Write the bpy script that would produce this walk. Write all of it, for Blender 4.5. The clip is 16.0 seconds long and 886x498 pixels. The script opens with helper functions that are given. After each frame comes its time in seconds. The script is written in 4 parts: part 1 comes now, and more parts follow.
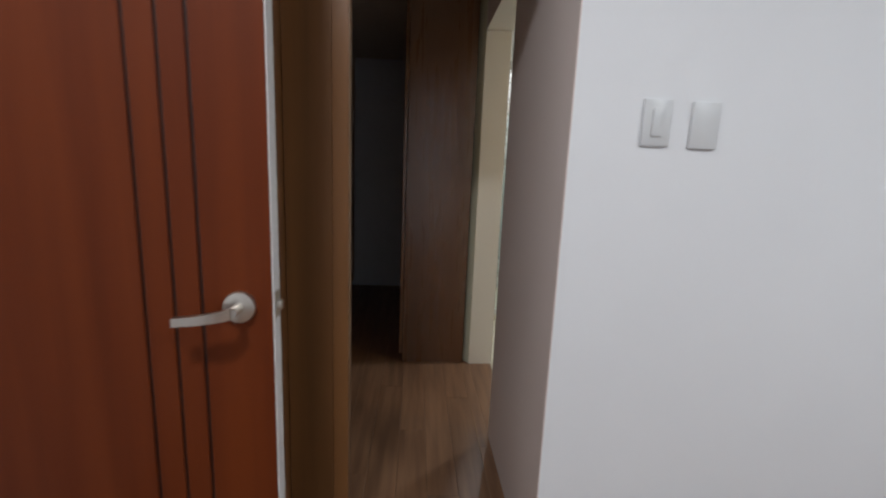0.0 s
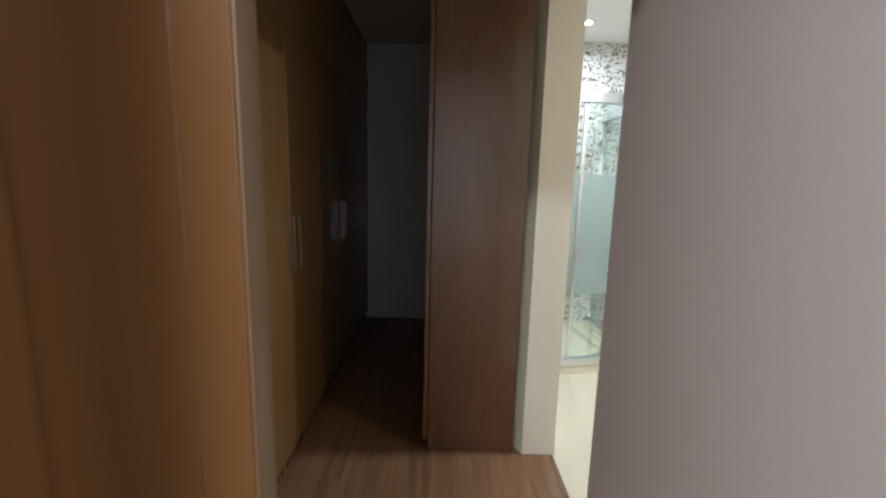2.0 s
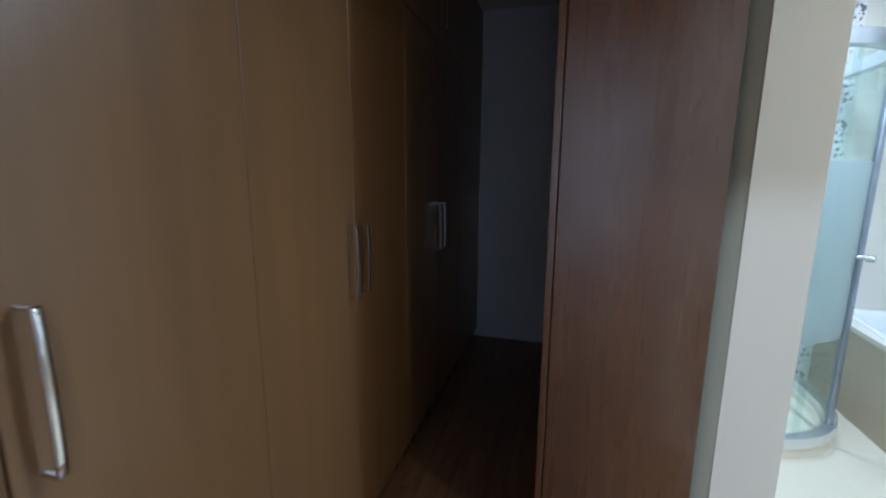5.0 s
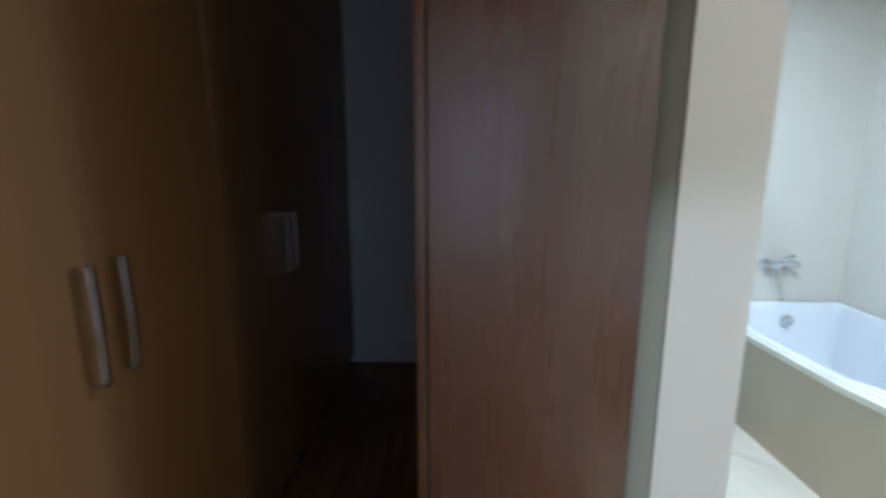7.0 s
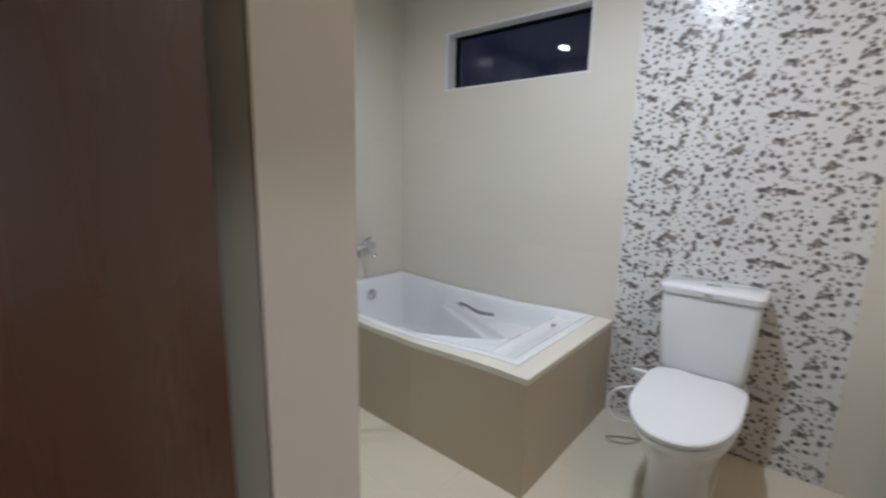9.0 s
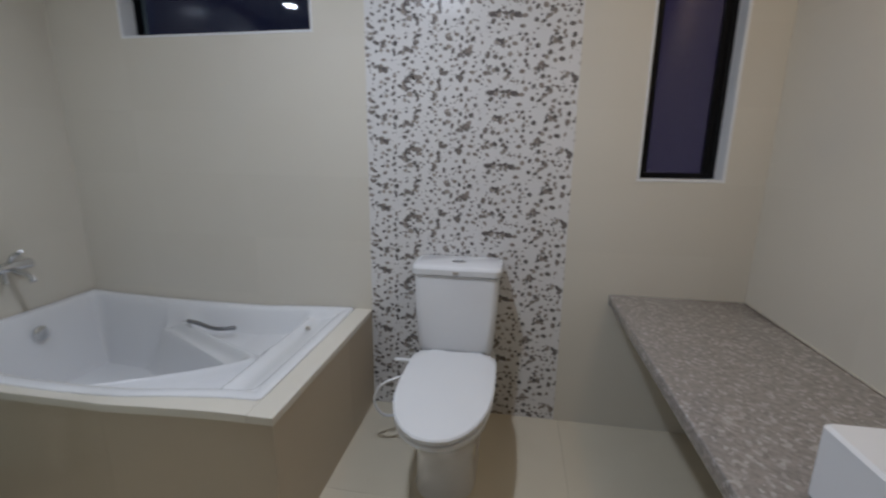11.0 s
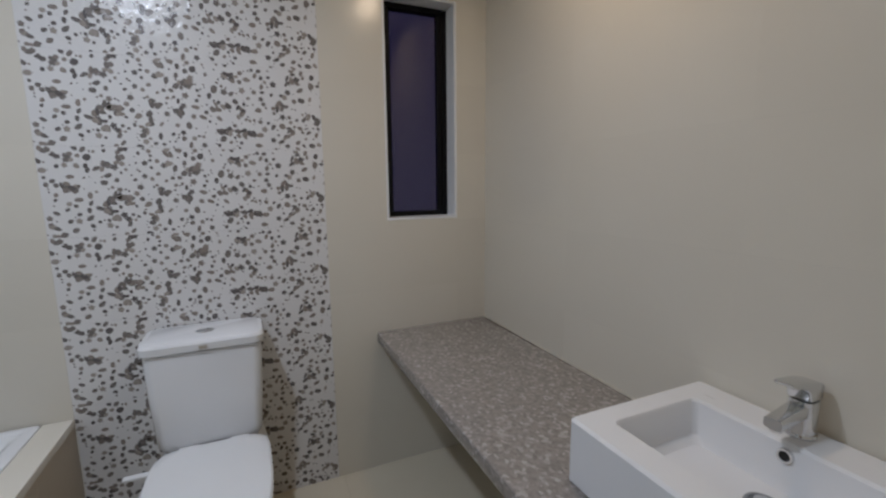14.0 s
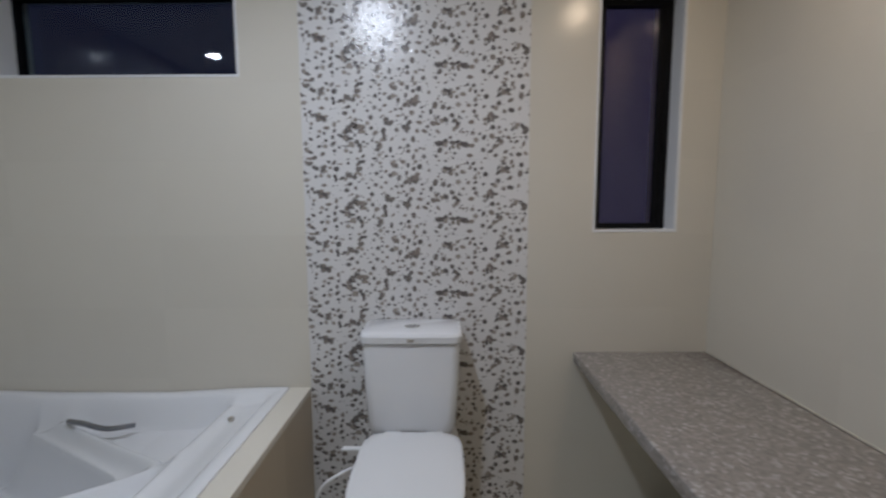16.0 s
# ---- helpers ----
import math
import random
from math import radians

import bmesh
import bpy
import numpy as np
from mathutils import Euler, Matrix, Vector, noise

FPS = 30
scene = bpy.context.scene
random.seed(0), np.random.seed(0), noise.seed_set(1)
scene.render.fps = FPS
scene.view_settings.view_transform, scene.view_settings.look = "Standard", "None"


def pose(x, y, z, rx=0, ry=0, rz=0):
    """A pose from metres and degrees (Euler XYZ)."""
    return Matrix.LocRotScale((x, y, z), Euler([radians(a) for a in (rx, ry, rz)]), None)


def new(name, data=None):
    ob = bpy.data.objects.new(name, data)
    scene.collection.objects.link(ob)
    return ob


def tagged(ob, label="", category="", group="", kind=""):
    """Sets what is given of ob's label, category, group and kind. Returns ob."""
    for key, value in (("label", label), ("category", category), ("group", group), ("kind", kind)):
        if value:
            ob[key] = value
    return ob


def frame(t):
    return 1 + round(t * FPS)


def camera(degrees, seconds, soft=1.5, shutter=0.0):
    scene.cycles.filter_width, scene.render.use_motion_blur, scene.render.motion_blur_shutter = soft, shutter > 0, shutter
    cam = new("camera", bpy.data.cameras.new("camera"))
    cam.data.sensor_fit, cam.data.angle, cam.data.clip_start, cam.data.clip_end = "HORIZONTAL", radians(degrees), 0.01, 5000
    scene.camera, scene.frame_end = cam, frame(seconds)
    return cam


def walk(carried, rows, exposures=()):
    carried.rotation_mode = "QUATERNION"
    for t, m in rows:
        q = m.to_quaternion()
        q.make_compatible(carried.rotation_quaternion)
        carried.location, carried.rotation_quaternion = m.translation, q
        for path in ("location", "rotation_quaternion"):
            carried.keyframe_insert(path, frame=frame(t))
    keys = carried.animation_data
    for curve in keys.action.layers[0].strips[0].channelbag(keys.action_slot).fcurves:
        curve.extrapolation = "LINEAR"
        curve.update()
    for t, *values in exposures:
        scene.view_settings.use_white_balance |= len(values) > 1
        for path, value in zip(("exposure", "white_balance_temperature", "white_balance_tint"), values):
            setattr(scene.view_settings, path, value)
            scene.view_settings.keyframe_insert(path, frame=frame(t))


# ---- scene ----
cam = camera(91.9, 16.0, soft=2.25, shutter=0.5)
# seconds, x, y, z, yaw, pitch, roll
PATH = [
    (0, -2.372, -1.261, 1.280, -3.87, -10.13, 2.38),
    (0.5, -2.343, -0.996, 1.266, -2.66, -9.75, 2.17),
    (1, -2.324, -0.782, 1.257, -1.78, -9.52, 2.07),
    (1.5, -2.381, -0.551, 1.288, -1.04, -9.68, 1.79),
    (2, -2.407, -0.394, 1.307, -0.75, -9.58, 1.48),
    (2.5, -2.398, -0.238, 1.298, 1.87, -9.62, 1.23),
    (3, -2.356, -0.122, 1.310, 7.48, -9.84, 0.35),
    (3.5, -2.373, -0.067, 1.318, 13.37, -10.17, -0.15),
    (4, -2.404, 0.009, 1.310, 15.99, -10.39, 0.38),
    (6.5, -2.419, 0.593, 1.282, 12.82, -9.86, 0.29),
    (7, -2.394, 0.688, 1.288, 0.82, -10.20, 0.02),
    (7.5, -2.340, 0.835, 1.310, -13.58, -11.16, -1.02),
    (8, -2.333, 0.876, 1.273, -27.12, -10.59, 0.06),
    (8.5, -2.311, 0.911, 1.276, -38.30, -10.44, 1.01),
    (9, -2.238, 0.948, 1.258, -49.70, -10.26, 1.31),
    (9.2, -2.193, 0.947, 1.259, -53.45, -10.33, 1.07),
    (11.3, -1.885, 1.007, 1.282, -86.42, -13.36, 0.44),
    (11.5, -1.867, 1.018, 1.285, -90.71, -13.50, 0.24),
    (12, -1.845, 1.014, 1.291, -99.72, -13.71, -0.25),
    (12.5, -1.826, 0.996, 1.289, -106.29, -13.63, -0.98),
    (13, -1.822, 1.005, 1.297, -111.25, -13.79, -1.11),
    (13.5, -1.819, 1.015, 1.314, -113.50, -12.18, -0.73),
    (14, -1.818, 1.024, 1.317, -113.77, -8.72, -0.56),
    (14.5, -1.811, 1.031, 1.306, -110.64, -7.17, -0.75),
    (15, -1.787, 1.047, 1.312, -104.95, -6.88, -0.55),
    (15.5, -1.757, 1.041, 1.318, -96.88, -7.17, -0.42),
    (16, -1.740, 1.083, 1.275, -89.61, -6.04, -0.21),
]
EXPOSURES = [(0.0, -0.5, 6300, 9), (1.0, -0.2, 6500, 9), (1.5, 0.05, 6600, 9), (2.0, 0.38, 6000, 4), (2.5, 0.36, 5600, 5), (3.5, 0.30, 5050, 3), (4.2, 0.34, 4950, 4), (6.3, 0.63, 4650, 3), (7.0, 0.52, 4900, 4), (7.5, 0.2, 5050, 5), (8.0, -0.05, 5450, 10), (9.0, -0.5, 5900, 13), (11.5, -1.06, 5850, 14), (16.0, -1.06, 5850, 14)]
walk(cam, [(t, pose(x, y, z, 90 + p, 0, w) @ pose(0, 0, 0, 0, 0, r)) for t, x, y, z, w, p, r in PATH], EXPOSURES)

# ---- world and light: night outside, lamps inside ----
world = bpy.data.worlds.new("dusk")
scene.world = world
world.use_nodes = True
wbg = world.node_tree.nodes["Background"]
wbg.inputs["Color"].default_value = (0.30, 0.26, 0.62, 1)
wbg.inputs["Strength"].default_value = 0.10


def area_lamp(name, place, size, power, colour, spread=170):
    d = bpy.data.lights.new(name, "AREA")
    d.shape, d.size, d.energy, d.color, d.spread = "DISK", size, power, colour, radians(spread)
    ob = new(name, d)
    ob.matrix_world = pose(*place)
    return ob


H = 2.40          # ceiling height
HB = 2.80         # bedroom ceiling height
area_lamp("shower_lamp", (-1.40, 2.82, H - 0.02), 0.10, 8, (0.95, 0.97, 1.0))
area_lamp("bath_lamp", (-0.98, 1.50, H - 0.02), 0.10, 24, (0.88, 0.94, 1.0))
area_lamp("vanity_lamp", (-0.90, 0.31, H - 0.02), 0.10, 6.3, (1.0, 0.73, 0.44))
area_lamp("bedroom_lamp", (-2.85, -1.50, HB - 0.03), 0.26, 36, (0.96, 0.97, 1.0))
area_lamp("bedroom_lamp_far", (-0.45, -2.05, HB - 0.03), 0.26, 46, (0.93, 0.97, 1.0))

# ---- materials ----


def material(name, base, rough=0.5, metal=0.0, second=None, scale=6.0, stretch=(1, 1, 1), amount=0.5, bump=0.0, bump_scale=60.0,
             coat=0.0, rough_var=0.0, random=0.0, spec=0.5):
    m = bpy.data.materials.new(name)
    m.use_nodes = True
    nt = m.node_tree
    n, l = nt.nodes, nt.links
    bsdf = n["Principled BSDF"]
    bsdf.inputs["Roughness"].default_value = rough
    bsdf.inputs["Metallic"].default_value = metal
    bsdf.inputs["Coat Weight"].default_value = coat
    bsdf.inputs["Coat Roughness"].default_value = 0.12
    bsdf.inputs["Specular IOR Level"].default_value = spec
    co = n.new("ShaderNodeTexCoord")
    mp = n.new("ShaderNodeMapping")
    mp.inputs["Scale"].default_value = stretch
    l.new(co.outputs["Object"], mp.inputs["Vector"])
    info = n.new("ShaderNodeObjectInfo")
    shift = n.new("ShaderNodeVectorMath")
    shift.operation = "MULTIPLY_ADD"
    shift.inputs[1].default_value = (7, 13, 5)
    l.new(info.outputs["Random"], shift.inputs[0])
    l.new(mp.outputs["Vector"], shift.inputs[2])
    big = n.new("ShaderNodeTexNoise")
    big.inputs["Scale"].default_value = scale
    big.inputs["Detail"].default_value = 6
    l.new(shift.outputs["Vector"], big.inputs["Vector"])
    ramp = n.new("ShaderNodeMapRange")
    ramp.inputs["From Min"].default_value, ramp.inputs["From Max"].default_value = 0.32, 0.68
    l.new(big.outputs["Fac"], ramp.inputs["Value"])
    mix = n.new("ShaderNodeMix")
    mix.data_type = "RGBA"
    other = second or tuple(c * 0.86 for c in base)
    mix.inputs["A"].default_value = (*base, 1)
    mix.inputs["B"].default_value = (*[b + (o - b) * amount for b, o in zip(base, other)], 1)
    l.new(ramp.outputs["Result"], mix.inputs["Factor"])
    hue = n.new("ShaderNodeHueSaturation")
    l.new(mix.outputs["Result"], hue.inputs["Color"])
    if random:
        mr = n.new("ShaderNodeMapRange")
        mr.inputs["To Min"].default_value, mr.inputs["To Max"].default_value = 1 - random, 1 + random
        l.new(info.outputs["Random"], mr.inputs["Value"])
        l.new(mr.outputs["Result"], hue.inputs["Value"])
    l.new(hue.outputs["Color"], bsdf.inputs["Base Color"])
    fine = n.new("ShaderNodeTexNoise")
    fine.inputs["Scale"].default_value = bump_scale
    fine.inputs["Detail"].default_value = 5
    l.new(shift.outputs["Vector"], fine.inputs["Vector"])
    if rough_var:
        rr = n.new("ShaderNodeMapRange")
        rr.inputs["To Min"].default_value, rr.inputs["To Max"].default_value = max(rough - rough_var, 0.02), rough + rough_var
        l.new(big.outputs["Fac"], rr.inputs["Value"])
        l.new(rr.outputs["Result"], bsdf.inputs["Roughness"])
    if bump:
        bp = n.new("ShaderNodeBump")
        bp.inputs["Strength"].default_value = bump
        bp.inputs["Distance"].default_value = 0.002
        l.new(fine.outputs["Fac"], bp.inputs["Height"])
        l.new(bp.outputs["Normal"], bsdf.inputs["Normal"])
    return m


def motif_material():
    """Grey-brown glaze print: every blot has its own tone."""
    m = material("printed_motif_glaze", (0.2, 0.18, 0.17), 0.21, scale=40, bump=0.9, bump_scale=48, rough_var=0.05)
    n, l = m.node_tree.nodes, m.node_tree.links
    bsdf = n["Principled BSDF"]
    base = bsdf.inputs["Base Color"].links[0].from_socket
    geo = n.new("ShaderNodeNewGeometry")
    cr = n.new("ShaderNodeValToRGB")
    e = cr.color_ramp.elements
    e[0].position, e[1].position = 0.0, 1.0
    e[0].color, e[1].color = (0.115, 0.105, 0.102, 1), (0.38, 0.34, 0.305, 1)
    k = e.new(0.45)
    k.color = (0.185, 0.166, 0.156, 1)
    k = e.new(0.75)
    k.color = (0.27, 0.232, 0.202, 1)
    l.new(geo.outputs["Random Per Island"], cr.inputs["Fac"])
    mx = n.new("ShaderNodeMix")
    mx.data_type = "RGBA"
    mx.inputs["Factor"].default_value = 0.12
    l.new(cr.outputs["Color"], mx.inputs["A"])
    l.new(base, mx.inputs["B"])
    l.new(mx.outputs["Result"], bsdf.inputs["Base Color"])
    return m


def granite_material():
    m = material("granite", (0.35, 0.322, 0.300), 0.15, second=(0.235, 0.214, 0.198), scale=80, amount=1.0, bump=0.03, rough_var=0.05)
    nt = m.node_tree
    n, l = nt.nodes, nt.links
    bsdf = n["Principled BSDF"]
    base = bsdf.inputs["Base Color"].links[0].from_socket
    co = n.new("ShaderNodeTexCoord")
    v = n.new("ShaderNodeTexVoronoi")
    v.inputs["Scale"].default_value = 98
    l.new(co.outputs["Object"], v.inputs["Vector"])
    sep = n.new("ShaderNodeSeparateColor")
    l.new(v.outputs["Color"], sep.inputs["Color"])
    cr = n.new("ShaderNodeValToRGB")
    cr.color_ramp.elements[0].position, cr.color_ramp.elements[1].position = 0.0, 1.0
    cr.color_ramp.elements[0].color, cr.color_ramp.elements[1].color = (0.18, 0.163, 0.152, 1), (0.62, 0.59, 0.56, 1)
    e = cr.color_ramp.elements.new(0.75)
    e.color = (0.32, 0.288, 0.265, 1)
    l.new(sep.outputs["Red"], cr.inputs["Fac"])
    mx = n.new("ShaderNodeMix")
    mx.data_type = "RGBA"
    mx.inputs["Factor"].default_value = 0.44
    l.new(base, mx.inputs["A"])
    l.new(cr.outputs["Color"], mx.inputs["B"])
    l.new(mx.outputs["Result"], bsdf.inputs["Base Color"])
    return m


def pane_material(name, tint, frost):
    """Window or shower glass: clear or frosted film, with mirror-like gloss by Fresnel."""
    m = bpy.data.materials.new(name)
    m.use_nodes = True
    n, l = m.node_tree.nodes, m.node_tree.links
    n.remove(n["Principled BSDF"])
    out = n["Material Output"]
    clear = n.new("ShaderNodeBsdfTransparent")
    clear.inputs["Color"].default_value = (*tint, 1)
    body = clear.outputs["BSDF"]
    if frost:
        film = n.new("ShaderNodeBsdfTranslucent")
        film.inputs["Color"].default_value = (0.42, 0.47, 0.45, 1)
        grey = n.new("ShaderNodeBsdfDiffuse")
        grey.inputs["Color"].default_value = (0.46, 0.52, 0.50, 1)
        two = n.new("ShaderNodeMixShader")
        two.inputs["Fac"].default_value = 0.5
        l.new(film.outputs["BSDF"], two.inputs[1])
        l.new(grey.outputs["BSDF"], two.inputs[2])
        mx = n.new("ShaderNodeMixShader")
        mx.inputs["Fac"].default_value = frost
        l.new(body, mx.inputs[1])
        l.new(two.outputs["Shader"], mx.inputs[2])
        body = mx.outputs["Shader"]
    gloss = n.new("ShaderNodeBsdfGlossy")
    gloss.inputs["Roughness"].default_value = 0.02
    lw = n.new("ShaderNodeLayerWeight")
    lw.inputs["Blend"].default_value = 0.5
    p5 = n.new("ShaderNodeMath")
    p5.operation = "POWER"
    p5.inputs[1].default_value = 5.0
    l.new(lw.outputs["Facing"], p5.inputs[0])
    fr = n.new("ShaderNodeMapRange")
    fr.inputs["To Min"].default_value, fr.inputs["To Max"].default_value = 0.045, 0.9
    l.new(p5.outputs["Value"], fr.inputs["Value"])
    mix = n.new("ShaderNodeMixShader")
    l.new(fr.outputs["Result"], mix.inputs["Fac"])
    l.new(body, mix.inputs[1])
    l.new(gloss.outputs["BSDF"], mix.inputs[2])
    l.new(mix.outputs["Shader"], out.inputs["Surface"])
    return m


def glow_material(name, colour, strength):
    m = bpy.data.materials.new(name)
    m.use_nodes = True
    b = m.node_tree.nodes["Principled BSDF"]
    b.inputs["Base Color"].default_value = (0.8, 0.8, 0.8, 1)
    b.inputs["Emission Color"].default_value = (*colour, 1)
    b.inputs["Emission Strength"].default_value = strength
    return m


M_WHITE = material("white_wall_paint", (0.74, 0.75, 0.77), 0.62, second=(0.70, 0.71, 0.73), scale=2.5, bump=0.10, bump_scale=180)
M_MAUVE = material("taupe_wall_paint", (0.72, 0.62, 0.575), 0.60, second=(0.695, 0.595, 0.55), scale=2.5, bump=0.10, bump_scale=180)
M_GREY = material("grey_wall_paint", (0.74, 0.79, 0.88), 0.55, second=(0.71, 0.76, 0.85), scale=3, bump=0.1, bump_scale=180)
M_CEIL = material("ceiling_paint", (0.78, 0.77, 0.74), 0.75, second=(0.74, 0.73, 0.70), scale=2, bump=0.06, bump_scale=140)
M_CREAM = material("cream_wall_tile", (0.675, 0.640, 0.555), 0.22, second=(0.655, 0.615, 0.525), scale=3, bump=0.22, bump_scale=22, rough_var=0.05, random=0.012)
M_JAMB = material("cream_jamb_paint", (0.835, 0.79, 0.70), 0.5, second=(0.805, 0.76, 0.67), scale=3, bump=0.06, bump_scale=150)
# the jamb's cream with the shade beside the wardrobe mixed in as olive
M_FILLER = material("shaded_cream_paint", (0.74, 0.73, 0.56), 0.5, second=(0.70, 0.69, 0.52), scale=3, bump=0.06, bump_scale=150)
M_GRAB = material("dark_grey_metal", (0.30, 0.31, 0.33), 0.30, metal=0.9, second=(0.24, 0.25, 0.27), scale=20)
M_GROUT = material("cream_grout", (0.64, 0.60, 0.505), 0.8, scale=30)
M_APRON = material("beige_tub_tile", (0.51, 0.435, 0.325), 0.42, second=(0.475, 0.40, 0.295), scale=1.5, bump=0.04, bump_scale=14, rough_var=0.05, random=0.02)
M_LEDGE = material("pale_ledge_tile", (0.755, 0.715, 0.625), 0.25, second=(0.72, 0.68, 0.58), scale=4, bump=0.03, bump_scale=20, rough_var=0.05)
M_FLOORT = material("beige_floor_tile", (0.66, 0.60, 0.47), 0.24, second=(0.62, 0.56, 0.43), scale=5, bump=0.03, bump_scale=20, rough_var=0.06, random=0.02)
M_PATTERN = material("printed_tile_glaze", (0.72, 0.71, 0.70), 0.21, second=(0.68, 0.67, 0.655), scale=9, bump=0.9, bump_scale=48, rough_var=0.05)
M_MOTIF = motif_material()
M_GRANITE = granite_material()
M_CERAMIC = material("white_ceramic", (0.80, 0.81, 0.83), 0.09, second=(0.78, 0.79, 0.80), scale=2, coat=0.3)
M_PLASTIC = material("white_plastic", (0.78, 0.79, 0.80), 0.28, second=(0.75, 0.76, 0.77), scale=4)
M_ACRYLIC = material("white_acrylic", (0.82, 0.83, 0.85), 0.12, second=(0.80, 0.81, 0.82), scale=2, coat=0.2)
M_CHROME = material("chrome", (0.72, 0.73, 0.74), 0.10, metal=1.0, second=(0.6, 0.6, 0.62), scale=20, rough_var=0.04)
M_NICKEL = material("satin_nickel", (0.66, 0.63, 0.58), 0.32, metal=1.0, second=(0.55, 0.52, 0.48), scale=40, rough_var=0.06)
M_ALU = material("bright_aluminium", (0.78, 0.80, 0.82), 0.30, metal=0.9, second=(0.7, 0.72, 0.74), scale=20, rough_var=0.05)
M_STEEL = material("grey_aluminium", (0.30, 0.34, 0.40), 0.35, metal=0.8, second=(0.25, 0.28, 0.33), scale=20)
M_BLACK = material("black_aluminium", (0.006, 0.006, 0.007), 0.45, spec=0.12, second=(0.006, 0.006, 0.007), scale=20)
M_DARK = material("dark_recess", (0.02, 0.018, 0.016), 0.7, scale=20)
M_WARD = material("wardrobe_laminate", (0.206, 0.108, 0.040), 0.32, second=(0.162, 0.083, 0.030), scale=2.0, stretch=(6, 6, 0.40), amount=0.7, bump=0.03, bump_scale=40, rough_var=0.06, spec=0.6)
M_WARD_END = material("wardrobe_end_laminate", (0.130, 0.057, 0.023), 0.28, second=(0.102, 0.043, 0.017), scale=2.2, stretch=(9, 9, 0.55), amount=0.9, coat=0.35, spec=0.75, bump=0.015, bump_scale=40, rough_var=0.06)
M_SLIDE = material("sliding_door_veneer", (0.185, 0.082, 0.028), 0.36, second=(0.112, 0.049, 0.017), scale=1.6, stretch=(7, 7, 0.25), amount=1.0, bump=0.05, bump_scale=40, rough_var=0.06)
M_SLIDE_EDGE = material("sliding_door_stile_veneer", (0.185, 0.080, 0.026), 0.36, second=(0.145, 0.062, 0.020), scale=1.6, stretch=(7, 7, 0.25), amount=1.0, bump=0.05, bump_scale=40, rough_var=0.06)
M_LIPPING = material("pale_edge_lipping", (0.175, 0.098, 0.050), 0.42, second=(0.15, 0.082, 0.042), scale=3, stretch=(7, 7, 0.4))
M_RED = material("red_mahogany_lacquer", (0.125, 0.0255, 0.0053), 0.46, second=(0.088, 0.016, 0.0034), scale=2.0, stretch=(8, 8, 0.4), amount=0.9, bump=0.03, bump_scale=60, rough_var=0.06, spec=0.16)
M_GROOVE = material("dark_groove", (0.030, 0.009, 0.005), 0.5, scale=20)
M_PLANK = material("laminate_plank", (0.235, 0.128, 0.070), 0.33, second=(0.135, 0.068, 0.036), scale=3.0, stretch=(9, 0.7, 1), amount=1.0, bump=0.06, bump_scale=70, rough_var=0.07, random=0.07)
M_HANDLE = material("polished_handle_metal", (0.84, 0.83, 0.82), 0.07, metal=1.0, second=(0.66, 0.65, 0.63), scale=30, rough_var=0.05)
M_SWITCH = material("pale_grey_plastic", (0.60, 0.61, 0.62), 0.35, second=(0.57, 0.58, 0.59), scale=8)
M_SKIRT = material("white_skirting", (0.70, 0.70, 0.69), 0.4, scale=6)
M_PANE = pane_material("window_glass", (0.86, 0.84, 0.95), 0.0)
M_PANE_DARK = pane_material("dark_window_glass", (0.50, 0.60, 0.66), 0.0)
M_CLEAR = pane_material("clear_shower_glass", (0.93, 0.97, 0.96), 0.0)
M_FROST = pane_material("frosted_shower_glass", (0.90, 0.95, 0.94), 0.62)
M_LAMP = glow_material("lamp_disc", (1.0, 0.93, 0.80), 30)
M_TRAY = material("cream_shower_tray", (0.72, 0.67, 0.53), 0.3, second=(0.69, 0.64, 0.50), scale=5)

# ---- mesh helpers ----


def bm_box(x0, x1, y0, y1, z0, z1, bevel=0.0, segs=2, bm=None):
    own = bmesh.new()
    bmesh.ops.create_cube(own, size=1)
    for v in own.verts:
        v.co = ((x0 + x1) / 2 + v.co.x * (x1 - x0), (y0 + y1) / 2 + v.co.y * (y1 - y0), (z0 + z1) / 2 + v.co.z * (z1 - z0))
    if bevel:
        bmesh.ops.bevel(own, geom=own.edges[:], offset=bevel, segments=segs, profile=0.5, affect="EDGES")
    return own if bm is None else joined(bm, own)


def joined(bm, own):
    me = bpy.data.meshes.new("tmp")
    own.to_mesh(me)
    bm.from_mesh(me)
    bpy.data.meshes.remove(me)
    own.free()
    return bm


def bm_cyl(r1, r2, depth, m, segs=24, bevel=0.0, bm=None):
    """A cone or cylinder along its z, from 0 to depth, at the pose m."""
    own = bmesh.new()
    bmesh.ops.create_cone(own, cap_ends=True, segments=segs, radius1=r1, radius2=r2, depth=depth, matrix=Matrix.Translation((0, 0, depth / 2)))
    if bevel:
        rim = [e for e in own.edges if abs(e.verts[0].co.z - e.verts[1].co.z) < 1e-6]
        bmesh.ops.bevel(own, geom=rim, offset=bevel, segments=2, profile=0.5, affect="EDGES")
    bmesh.ops.transform(own, matrix=m, verts=own.verts)
    return own if bm is None else joined(bm, own)


def bm_loft(loops, cap_start=False, cap_end=False):
    bm = bmesh.new()
    rings = [[bm.verts.new(p) for p in loop] for loop in loops]
    for a, b in zip(rings, rings[1:]):
        for i in range(len(a)):
            j = (i + 1) % len(a)
            bm.faces.new((a[i], a[j], b[j], b[i]))
    if cap_start:
        bm.faces.new(rings[0][::-1])
    if cap_end:
        bm.faces.new(rings[-1])
    bmesh.ops.recalc_face_normals(bm, faces=bm.faces)
    return bm


